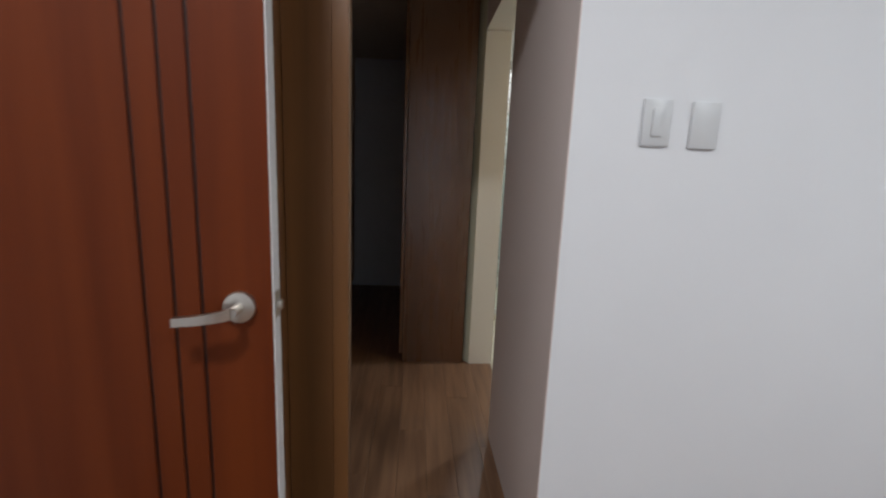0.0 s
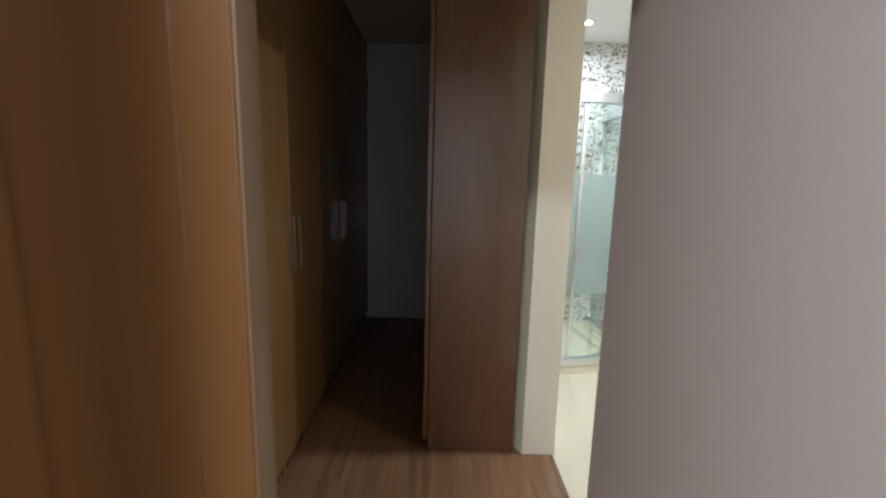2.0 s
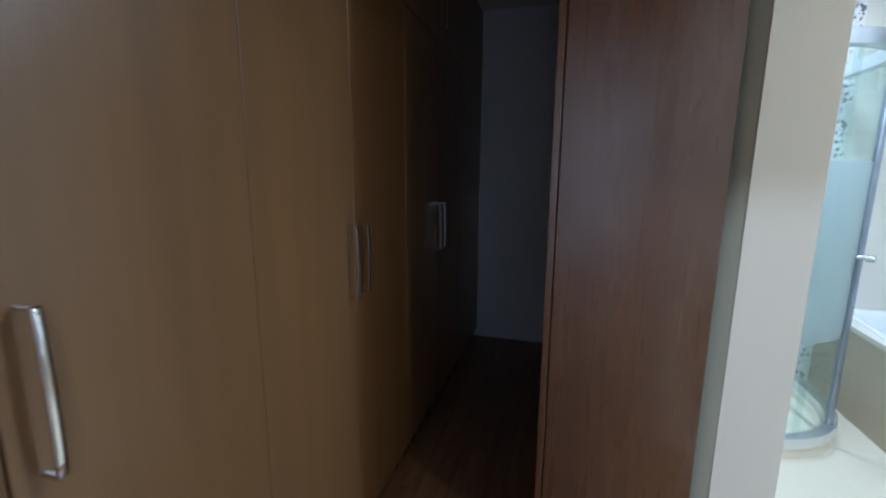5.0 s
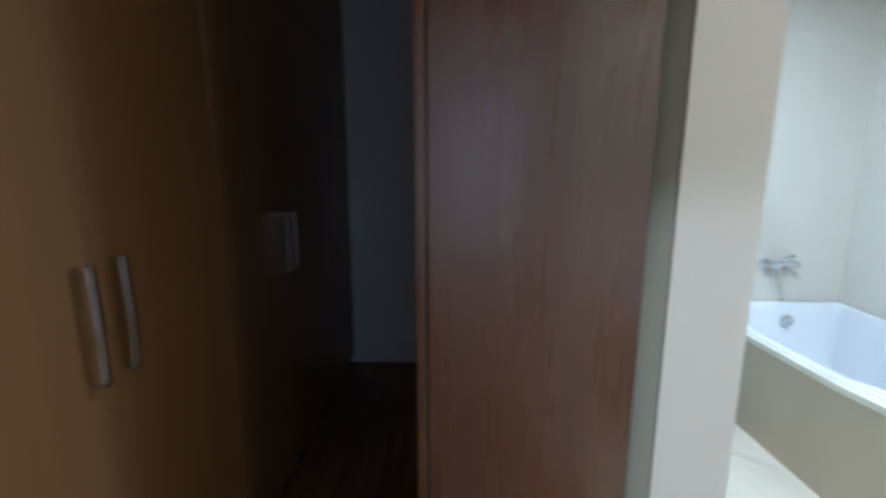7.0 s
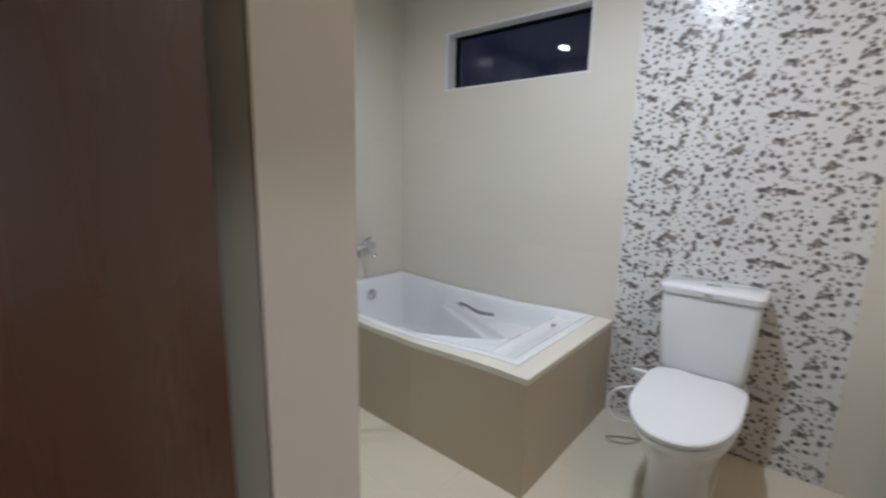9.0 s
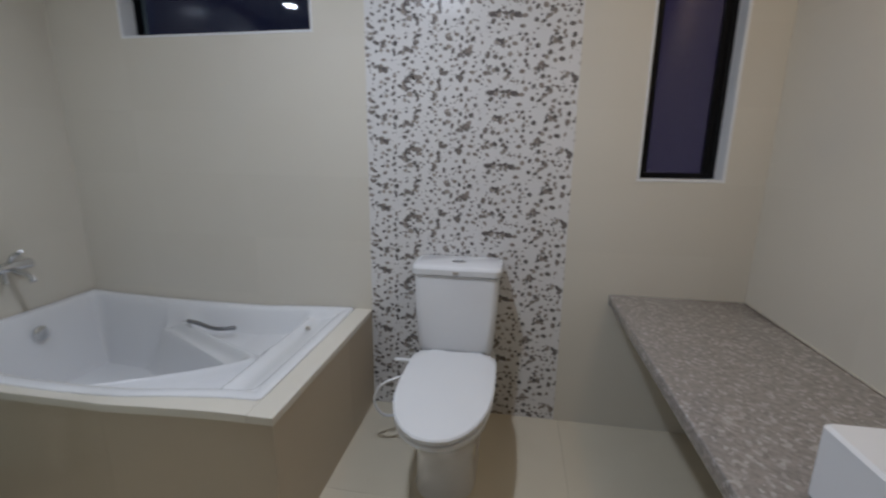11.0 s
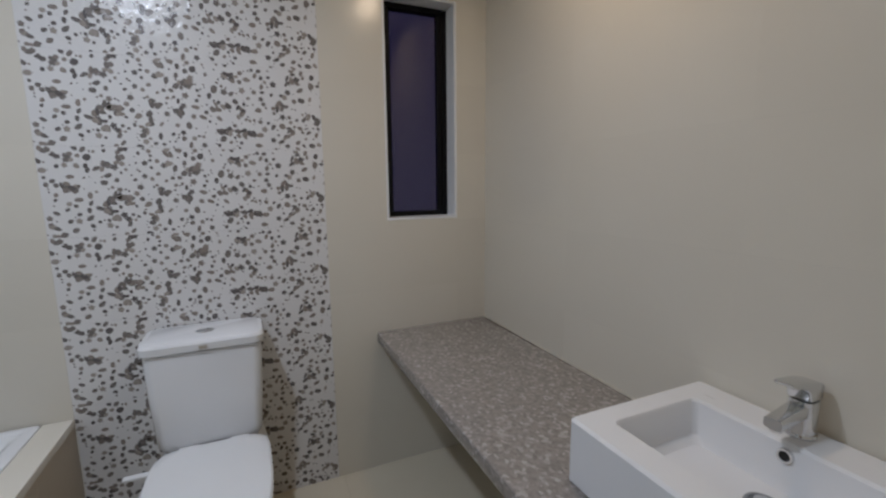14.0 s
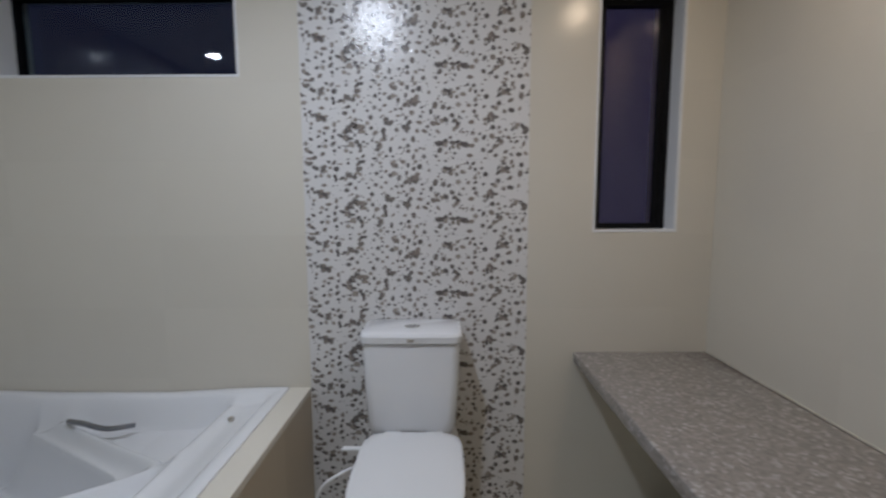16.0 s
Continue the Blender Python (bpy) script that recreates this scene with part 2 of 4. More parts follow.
def bm_tube(points, r, segs=10):
    """A round tube along a smooth run of points."""
    pts = [Vector(p) for p in points]
    loops = []
    for i, p in enumerate(pts):
        d = (pts[min(i + 1, len(pts) - 1)] - pts[max(i - 1, 0)]).normalized()
        side = d.cross(Vector((0, 0, 1)))
        side = side.normalized() if side.length > 1e-3 else Vector((1, 0, 0))
        up = side.cross(d)
        loops.append([p + r * (math.cos(a) * side + math.sin(a) * up) for a in (2 * math.pi * k / segs for k in range(segs))])
    return bm_loft(loops, True, True)


def smooth_run(points, n=8):
    """Catmull-Rom through the points."""
    p = [Vector(q) for q in points]
    out = []
    for i in range(len(p) - 1):
        a, b, c, d = p[max(i - 1, 0)], p[i], p[i + 1], p[min(i + 2, len(p) - 1)]
        for k in range(n):
            t = k / n
            out.append(0.5 * ((2 * b) + (c - a) * t + (2 * a - 5 * b + 4 * c - d) * t * t + (3 * b - a - 3 * c + d) * t ** 3))
    return out + [p[-1]]


def rounded(cx, cy, hx, hy, r, z, n=6):
    """A loop: a rectangle with rounded corners at height z."""
    pts = []
    for k, (sx, sy) in enumerate(((1, 1), (-1, 1), (-1, -1), (1, -1))):
        for i in range(n + 1):
            a = math.pi / 2 * (k + i / n)
            pts.append((cx + sx * (hx - r) + r * math.cos(a), cy + sy * (hy - r) + r * math.sin(a), z))
    return pts


def link_mesh(name, bm, mat, smooth=True):
    me = bpy.data.meshes.new(name)
    bm.to_mesh(me)
    bm.free()
    me.materials.append(mat)
    if smooth:
        me.polygons.foreach_set("use_smooth", [True] * len(me.polygons))
        me.set_sharp_from_angle(angle=radians(35))
    return new(name, me)


def part(name, bm, mat, parent, label=""):
    ob = link_mesh(name, bm, mat)
    ob.parent = parent
    return tagged(ob, label)


def thing(name, label, category, at=(0, 0, 0), group=""):
    """An empty at the thing's base that holds its parts; parts are given in world places."""
    ob = new(name)
    ob.empty_display_size = 0.1
    return tagged(ob, label, category, group)


def structure(name, bm, mat, label):
    return tagged(link_mesh(name, bm, mat), label, kind="structure")


def cut(rect, holes):
    """The rectangle (a0, a1, b0, b1) less the holes, as rectangles."""
    todo = [rect]
    for h0, h1, k0, k1 in holes:
        nxt = []
        for a0, a1, b0, b1 in todo:
            if h0 >= a1 or h1 <= a0 or k0 >= b1 or k1 <= b0:
                nxt.append((a0, a1, b0, b1))
                continue
            if h0 > a0:
                nxt.append((a0, h0, b0, b1))
            if h1 < a1:
                nxt.append((h1, a1, b0, b1))
            c0, c1 = max(a0, h0), min(a1, h1)
            if k0 > b0:
                nxt.append((c0, c1, b0, k0))
            if k1 < b1:
                nxt.append((c0, c1, k1, b1))
        todo = nxt
    return [r for r in todo if r[1] - r[0] > 0.004 and r[3] - r[2] > 0.004]


TILE_MESHES = {}


def tile_mesh(w, h, thick, mat, soft=0.0002):
    key = (round(w, 3), round(h, 3), mat.name)
    if key not in TILE_MESHES:
        bm = bm_box(-w / 2, w / 2, -h / 2, h / 2, 0, thick, soft, 1)
        me = bpy.data.meshes.new("tile")
        bm.to_mesh(me)
        bm.free()
        me.materials.append(mat)
        TILE_MESHES[key] = me
    return TILE_MESHES[key]


MOTIFS = []
MOTIF_MESHES = {}


def draw_motifs(w, h):
    """The print of one tile: flowers, dots, leaves and leafy clumps, as outlines from its lower left corner."""
    rng = random.Random(41)

    def blob(u, v, a, b, turn, n, jag):
        out = []
        for k in range(n):
            q = 2 * math.pi * k / n
            r = 1 + rng.uniform(-jag, jag)
            x, y = a * r * math.cos(q), b * r * math.sin(q)
            out.append((u + x * math.cos(turn) - y * math.sin(turn), v + x * math.sin(turn) + y * math.cos(turn)))
        MOTIFS.append(out)

    def flower(u, v, r):
        turn = rng.uniform(0, 6)
        MOTIFS.append([(u + r * q * math.cos(turn + math.pi * k / 10), v + r * q * math.sin(turn + math.pi * k / 10))
                       for k in range(20) for q in ((1.0, 0.88, 0.62, 0.88)[k % 4],)])

    taken = []

    def free(u, v, r):
        if any((u - a) ** 2 + (v - b) ** 2 < (r + c) ** 2 for a, b, c in taken):
            return False
        taken.append((u, v, r))
        return True

    # leafy clumps, one in each cell of a loose grid
    for i in range(9):
        for j in range(3):
            if rng.random() < 0.06:
                continue
            u, v = w * (i + rng.uniform(0.12, 0.88)) / 9, h * (j + rng.uniform(0.15, 0.85)) / 3
            turn = rng.uniform(-0.6, 2.2)
            long = rng.uniform(0.014, 0.036)
            taken.append((u, v, long * 0.8))
            for k in range(rng.randint(6, 10)):
                d, side = rng.uniform(-long, long), rng.uniform(-0.014, 0.014)
                blob(u + d * math.cos(turn) - side * math.sin(turn), v + d * math.sin(turn) + side * math.cos(turn),
                     rng.uniform(0.008, 0.014), rng.uniform(0.0055, 0.0085), turn + rng.uniform(-1.3, 1.3), 9, 0.18)
            if rng.random() < 0.6:
                flower(u + long * math.cos(turn), v + long * math.sin(turn), rng.uniform(0.010, 0.012))
    for count, low, high, kind in ((34, 0.0095, 0.0125, "flower"), (70, 0.009, 0.014, "leaf"), (105, 0.0055, 0.0090, "dot"), (130, 0.0022, 0.0045, "dot")):
        made = tries = 0
        while made < count and tries < 4000:
            tries += 1
            u, v, r = rng.uniform(0, w), rng.uniform(0, h), rng.uniform(low, high)
            if free(u, v, r):
                made += 1
                if kind == "flower":
                    flower(u, v, r)
                elif kind == "leaf":
                    blob(u, v, r, r * rng.uniform(0.55, 0.8), rng.uniform(-0.8, 1.6), 9, 0.14)
                else:
                    blob(u, v, r, r * rng.uniform(0.75, 1.0), rng.uniform(0, 3), 7, 0.10)


def motif_mesh(u0, u1, v0, v1, thick):
    """The print inside one tile, or inside a cut piece of it, centred on that piece."""
    key = tuple(round(q, 3) for q in (u0, u1, v0, v1))
    if key not in MOTIF_MESHES:
        bm = bmesh.new()
        cu, cv = (u0 + u1) / 2, (v0 + v1) / 2
        e = 0.001
        for k, loop in enumerate(MOTIFS):
            mu, mv = sum(p[0] for p in loop) / len(loop), sum(p[1] for p in loop) / len(loop)
            if not (u0 + e < mu < u1 - e and v0 + e < mv < v1 - e):
                continue
            z = thick + 0.00025 + 0.00004 * (k % 11)
            ring = [bm.verts.new((min(max(p[0], u0 + e), u1 - e) - cu, min(max(p[1], v0 + e), v1 - e) - cv, z)) for p in loop]
            hub = bm.verts.new((mu - cu, mv - cv, z))
            for a, b in zip(ring, ring[1:] + ring[:1]):
                if (a.co - b.co).length > 1e-5:
                    bm.faces.new((hub, a, b))
        me = bpy.data.meshes.new("printed_motif")
        bm.to_mesh(me)
        bm.free()
        me.materials.append(M_MOTIF)
        MOTIF_MESHES[key] = me
    return MOTIF_MESHES[key]


def lay_tiles(parent, place, rect, size, holes, mat, thick=0.006, joint=0.0005, start=(0, 0), name="tile", printed=False):
    """Tiles over rect in the plane's own (a, b); place is the pose of that plane, its z out of the wall."""
    a0, a1, b0, b1 = rect
    w, h = size
    i0 = math.floor((a0 - start[0]) / w)
    j0 = math.floor((b0 - start[1]) / h)
    for i in range(i0, i0 + int((a1 - a0) / w) + 3):
        for j in range(j0, j0 + int((b1 - b0) / h) + 3):
            u0, u1 = max(a0, start[0] + i * w), min(a1, start[0] + (i + 1) * w)
            v0, v1 = max(b0, start[1] + j * h), min(b1, start[1] + (j + 1) * h)
            if u1 - u0 < 0.01 or v1 - v0 < 0.01:
                continue
            for c in cut((u0, u1, v0, v1), holes):
                ob = new(name, tile_mesh(c[1] - c[0] - joint, c[3] - c[2] - joint, thick, mat, min(0.0002, joint * 0.4)))
                ob.parent = parent
                ob.matrix_basis = place @ Matrix.Translation(((c[0] + c[1]) / 2, (c[2] + c[3]) / 2, 0))
                if printed:
                    fu, fv = start[0] + i * w, start[1] + j * h
                    pr = new("printed_motif", motif_mesh(c[0] - fu, c[1] - fu, c[2] - fv, c[3] - fv, thick))
                    pr.parent = ob


# planes of the walls: a runs along the wall, b up, z into the room
def plane_facing_mx(x):
    return Matrix(((0, 0, -1, x), (-1, 0, 0, 0), (0, 1, 0, 0), (0, 0, 0, 1)))     # a = -y


def plane_facing_px(x):
    return Matrix(((0, 0, 1, x), (1, 0, 0, 0), (0, 1, 0, 0), (0, 0, 0, 1)))       # a = +y


def plane_facing_my(y):
    return Matrix(((1, 0, 0, 0), (0, 0, -1, y), (0, 1, 0, 0), (0, 0, 0, 1)))      # a = +x


def plane_facing_py(y):
    return Matrix(((-1, 0, 0, 0), (0, 0, 1, y), (0, 1, 0, 0), (0, 0, 0, 1)))      # a = -x

# ---- plan ----
XC, XB = -1.977, -1.823        # closet wall: closet side, bathroom side
YE = 3.256                     # bathroom end wall
Y_OPEN0, Y_OPEN1, Z_OPEN = 0.648, 1.476, 2.13
YW, YV = -0.138, -0.060        # bedroom face of the wall with the passage, and its core
X_PASS = -2.734                # left side of the passage
X_DOORS = -3.038               # face of the long wardrobe's doors
Y_CLOSET = 3.449
W1 = (1.899, 2.848, 1.780, 2.118)      # bath window: y, y, z, z
W2 = (0.157, 0.482, 1.164, 2.094)      # narrow window
T = 0.006                      # tile thickness
X_L, X_R, Y_BACK = -3.50, 0.60, -3.60  # bedroom


def wall_boxes(axis, c0, c1, rect, holes):
    """A wall of boxes: axis 'x' or 'y' is its normal, from c0 to c1; rect and holes along it and up."""
    bm = bmesh.new()
    for a0, a1, b0, b1 in cut(rect, holes):
        if axis == "x":
            bm_box(c0, c1, a0, a1, b0, b1, bm=bm)
        else:
            bm_box(a0, a1, c0, c1, b0, b1, bm=bm)
    return bm


wall_toilet = structure("wall_toilet", wall_boxes("x", T, 0.16, (0, YE + 0.15, 0, H), [W1, W2]), M_GROUT, "cream tiled outer wall with two windows and a printed tile strip")
wall_vanity = structure("wall_vanity", bm_box(XC, 0.16, YV, -T, 0, H), M_GROUT, "plain cream tiled wall behind the granite counter")
wall_end = structure("wall_end", bm_box(XB, T, YE + T, YE + 0.15, 0, H), M_GROUT, "cream tiled end wall with the bath mixer and shower")
wall_closet = structure("wall_closet", wall_boxes("x", XC, XB - T, (YV, YE + 0.15, 0, H), [(Y_OPEN0, Y_OPEN1, -1, Z_OPEN)]), M_MAUVE, "taupe painted partition wall with an open doorway")
# cream paint round the doorway
bm = bmesh.new()
bm_box(XC - 0.003, XB - T + 0.003, Y_OPEN1 - 0.004, Y_OPEN1 + 0.0005, 0, Z_OPEN - 0.004, bm=bm)
structure("door_reveal_far", bm, M_JAMB, "cream painted doorway reveal")
structure("door_reveal_near", bm_box(XC - 0.003, XB - T + 0.003, Y_OPEN0 - 0.0005, Y_OPEN0 + 0.004, 0, Z_OPEN - 0.004), M_JAMB, "cream painted doorway reveal")
structure("door_reveal_top", bm_box(XC - 0.003, XB - T + 0.003, Y_OPEN0 + 0.005, Y_OPEN1 - 0.005, Z_OPEN - 0.004, Z_OPEN + 0.0005), M_JAMB, "cream painted underside of the lintel")
structure("wall_return", bm_box(XC - 0.003, XC - 0.0002, Y_OPEN1 + 0.001, Y_OPEN1 + 0.125, 0, H), M_JAMB, "cream painted return of the doorway")
# cream return in the shade of the corner; the olive tone is that shade
FX, FY = XC - 0.0034, Y_OPEN1
structure("wall_filler", bm_loft([[(FX, FY + 0.003, z), (FX, FY + 0.12, z), (-2.021, FY + 0.12, z), (-2.021, FY + 0.075, z), (-2.006, FY + 0.043, z), (-1.992, FY + 0.020, z)] for z in (0.0, H - 0.002)], True, True), M_FILLER, "narrow cream painted cove beside the wardrobe, its shade put into an olive colour")
structure("wall_bedroom_side", bm_box(XC, X_R, YW, YV - 0.001, 0, HB), M_WHITE, "smooth white painted bedroom wall")
structure("wall_bedroom_passage", bm_box(X_L, X_PASS, YW, YW + 0.10, 0, HB), M_WHITE, "white painted wall end beside the passage")
structure("trim_passage_jamb", bm_box(X_PASS, X_PASS + 0.004, YW + 0.001, YW + 0.099, 0, 2.069), M_SLIDE, "dark brown veneered jamb lining of the passage")
structure("wall_lintel", bm_box(X_PASS, XC, YW, YW + 0.10, 2.07, HB), M_WHITE, "white painted wall over the passage")
structure("wall_passage_side", bm_box(XC - 0.003, XC, YW + 0.001, Y_OPEN0 - 0.001, 0, H), M_MAUVE, "taupe painted side wall of the passage")
structure("wall_closet_end", bm_box(-3.75, XC, Y_CLOSET, Y_CLOSET + 0.12, 0, H), M_GREY, "plain grey painted wall at the end of the closet")
structure("wall_closet_front", bm_box(-3.85, X_L - 0.12, YW, YW + 0.10, 0, HB), M_GREY, "grey painted wall stub of the closet")
structure("wall_closet_back", bm_box(-3.85, -3.75, YW + 0.1, Y_CLOSET + 0.12, 0, H), M_GREY, "grey painted wall behind the wardrobe")
structure("wall_bedroom_left", bm_box(X_L - 0.12, X_L, Y_BACK, YW + 0.1, 0, HB), M_WHITE, "white painted bedroom wall")
structure("wall_bedroom_right", bm_box(X_R, X_R + 0.12, Y_BACK, YV, 0, HB), M_WHITE, "white painted bedroom wall")
structure("wall_bedroom_back", bm_box(X_L - 0.12, X_R + 0.12, Y_BACK - 0.12, Y_BACK, 0, HB), M_WHITE, "white painted bedroom wall")
structure("ceiling", bm_box(-3.86, X_R + 0.12, YV - 0.0005, Y_CLOSET + 0.12, H, H + 0.12), M_CEIL, "smooth white painted ceiling")
structure("ceiling_bedroom", bm_box(X_L - 0.12, X_R + 0.12, Y_BACK - 0.12, YW + 0.11, HB, HB + 0.12), M_CEIL, "smooth white painted bedroom ceiling")
floor_wood = structure("floor_wood", bm_box(-3.85, XC - 0.001, Y_BACK - 0.1, Y_CLOSET + 0.12, -0.12, -0.0102), M_PLANK, "brown wood laminate plank floor")
structure("floor_bedroom", bm_box(XC - 0.001, X_R + 0.12, Y_BACK - 0.1, YV, -0.12, -0.010), M_PLANK, "brown wood laminate floor of the bedroom")
floor_bath = structure("floor_bath", bm_box(XC - 0.001, 0.16, YV, YE + 0.15, -0.12, -0.0106), M_GROUT, "beige glazed tile bathroom floor")
structure("ground", bm_box(0.2, 60, -40, 40, -3.1, -3.0), M_DARK, "dark ground outside at night")


# ---- windows ----
def window(name, y0, y1, z0, z1, label, light, f, glass):
    """light: y, y, z, z of the glass seen inside the sash."""
    w = tagged(new(name), label, kind="structure")
    d = 0.13
    for nm, b in (("reveal", (0.001, d, y0, y0 + 0.004, z0, z1)), ("reveal", (0.001, d, y1 - 0.004, y1, z0, z1)),
                  ("window_sill", (0.001, d, y0 + 0.004, y1 - 0.004, z0, z0 + 0.004)), ("reveal", (0.001, d, y0 + 0.004, y1 - 0.004, z1 - 0.004, z1))):
        part(nm, bm_box(*b), M_PLASTIC, w)
    # white bead round the opening
    e = 0.007
    for b in ((-0.002, 0.006, y0 - e, y0 + 0.001, z0 - e, z1 + e), (-0.002, 0.006, y1 - 0.001, y1 + e, z0 - e, z1 + e),
              (-0.002, 0.006, y0 + 0.001, y1 - 0.001, z0 - e, z0 + 0.001), (-0.002, 0.006, y0 + 0.001, y1 - 0.001, z1 - 0.001, z1 + e)):
        part("bead", bm_box(*b, 0.0015, 1), M_PLASTIC, w, "thin white edge bead")
    y0, y1, z0, z1 = y0 + 0.004, y1 - 0.004, z0 + 0.004, z1 - 0.004
    fr = part("window_frame", wall_boxes("x", 0.082, 0.125, (y0, y1, z0, z1), [(y0 + f, y1 - f, z0 + f, z1 - f)]), M_BLACK, w, "black aluminium frame")
    part("sash", wall_boxes("x", 0.090, 0.115, (y0 + f, y1 - f, z0 + f, z1 - f), [light]), M_BLACK, w)
    pane = part("pane", bm_box(0.100, 0.104, y0 + f, y1 - f, z0 + f, z1 - f), glass, w, "dark glass with dusk light behind")
    pane.visible_shadow = False
    return w


window("window_1", *W1, "wide high window with a black frame, dark at night", (W1[0] + 0.015, W1[1] - 0.015, W1[2] + 0.015, W1[3] - 0.015), 0.008, M_PANE_DARK)
win2 = window("window_2", *W2, "tall narrow awning window with a black frame", (0.206, 0.430, 1.190, 2.066), 0.022, M_PANE)
part("latch", bm_box(0.074, 0.090, W2[0] + 0.012, W2[0] + 0.026, 1.47, 1.56, 0.003), M_BLACK, win2, "black window latch")


# ---- ceiling lamps ----
def downlight(x, y, r, label, z0=H):
    t = thing("ceiling_light", label, "ceiling light")
    part("ring", bm_loft([[(x + q * math.cos(a), y + q * math.sin(a), z0 - z) for a in (2 * math.pi * k / 32 for k in range(32))]
                          for q, z in ((r + 0.022, 0), (r + 0.020, 0.006), (r + 0.004, 0.008), (r, 0.004))]), M_PLASTIC, t, "white trim ring")
    part("diffuser", bm_cyl(r, r, 0.003, pose(x, y, z0 - 0.005), 32), M_LAMP, t, "glowing lamp face")


downlight(-1.40, 2.82, 0.036, "round recessed ceiling light glowing above the shower")
downlight(-0.98, 1.50, 0.048, "round recessed ceiling light glowing above the bath")
downlight(-0.90, 0.31, 0.045, "round warm recessed ceiling light above the counter")
for lx, ly in ((-2.85, -1.50), (-0.45, -2.05)):
    downlight(lx, ly, 0.130, "round white bedroom ceiling light", HB)


# ---- bedroom ----
def bow_handle(y, z0, z1, x, out=0.030, w=0.013):
    """A flat strap handle with square feet and a shallow bow, standing on a face that looks towards +x."""
    th = 0.0055
    n = 14
    mid, half = (z0 + z1) / 2, (z1 - z0) / 2
    run = [(x, z0 + 0.004), (x + out * 0.45, z0 + 0.004), (x + out - 0.0015, z0 + 0.004), (x + out, z0 + 0.007)]
    for k in range(1, n):
        q = -1 + 2 * k / n
        run.append((x + out + 0.0025 * (1 - q * q), mid + q * (half - 0.011)))
    run += [(x + out, z1 - 0.007), (x + out - 0.0015, z1 - 0.004), (x + out * 0.45, z1 - 0.004), (x, z1 - 0.004)]
    loops = []
    for i, (px_, pz) in enumerate(run):
        a, b = run[max(i - 1, 0)], run[min(i + 1, len(run) - 1)]
        d = Vector((b[0] - a[0], b[1] - a[1])).normalized()
        ring = []
        for u, v in ((-1, -0.8), (-0.7, -1), (0.7, -1), (1, -0.8), (1, 0.8), (0.7, 1), (-0.7, 1), (-1, 0.8)):
            ring.append((px_ + d.y * u * th / 2, y + v * w / 2, pz - d.x * u * th / 2))
        loops.append(ring)
    return bm_loft(loops, True, True)


def red_door():
    t = thing("room_door", "open reddish-brown lacquered wooden door with three vertical grooves", "door")
    x0, x1, y0, y1, z0, z1 = -3.44, -2.653, -0.415, -0.373, 0.008, 2.08
    grooves = (-2.900, -2.843, -2.790)
    bm = bmesh.new()
    edges = [x0] + [g + s * 0.0035 for g in grooves for s in (-1, 1)] + [x1]
    for k in range(0, len(edges), 2):
        bm_box(edges[k], edges[k + 1], y0, y0 + 0.006, z0, z1, 0.0015, 1, bm=bm)
    part("front_panel", bm, M_RED, t)
    part("core", bm_box(x0, x1 - 0.001, y0 + 0.006, y1, z0, z1), M_GROOVE, t)
    part("edge_strip", bm_box(x1 - 0.001, x1 + 0.002, y0 + 0.002, y1, z0, z1, 0.0008, 1), M_SKIRT, t, "pale grey painted door edge")
    zl, xl = 0.999, -2.716
    face = pose(xl, y0, zl, 90)
    lever = part("lever_handle", bm_cyl(0.033, 0.031, 0.010, face, 36, 0.002), M_NICKEL, t, "satin nickel lever handle")
    part("neck", bm_cyl(0.011, 0.010, 0.045, face, 20), M_NICKEL, lever)
    pts = smooth_run([(xl, y0 - 0.045, zl), (xl - 0.020, y0 - 0.052, zl - 0.004), (xl - 0.060, y0 - 0.053, zl - 0.011), (xl - 0.106, y0 - 0.050, zl - 0.017)], 6)
    loops = []
    for i, p in enumerate(pts):
        h = 0.011 - 0.003 * i / len(pts)
        loops.append([(p[0], p[1] - 0.005, p[2] - h), (p[0], p[1] + 0.005, p[2] - h), (p[0], p[1] + 0.006, p[2] + h), (p[0], p[1] - 0.006, p[2] + h)])
    part("lever", bm_loft(loops, True, True), M_NICKEL, lever)
    latch = part("latch_plate", bm_box(x1 + 0.002, x1 + 0.0035, y0 + 0.008, y1 - 0.008, zl - 0.028, zl + 0.028, 0.0008, 1), M_NICKEL, t, "metal latch plate")
    part("bolt", bm_box(x1 + 0.003, x1 + 0.014, y0 + 0.013, y1 - 0.013, zl - 0.010, zl + 0.010, 0.003), M_NICKEL, latch)
    for z in (0.25, 1.05, 1.85):
        part("hinge", bm_cyl(0.007, 0.007, 0.09, pose(x0 - 0.004, y1 + 0.004, z), 12), M_NICKEL, t)


red_door()


def switch(x0, x1, z0, z1, rocker):
    t = thing("light_switch" if rocker else "blank_plate", "white plastic wall switch with one rocker" if rocker else "blank white plastic wall plate", "wall switch" if rocker else "wall plate")
    part("plate", bm_box(x0, x1, YW - 0.008, YW, z0, z1, 0.0025), M_SWITCH, t)
    if rocker:
        part("rocker", bm_box((x0 + x1) / 2 - 0.014, (x0 + x1) / 2 + 0.014, YW - 0.012, YW - 0.007, z0 + 0.024, z1 - 0.022, 0.002), M_SWITCH, t)


switch(-1.793, -1.717, 1.370, 1.488, True)
switch(-1.662, -1.586, 1.368, 1.487, False)


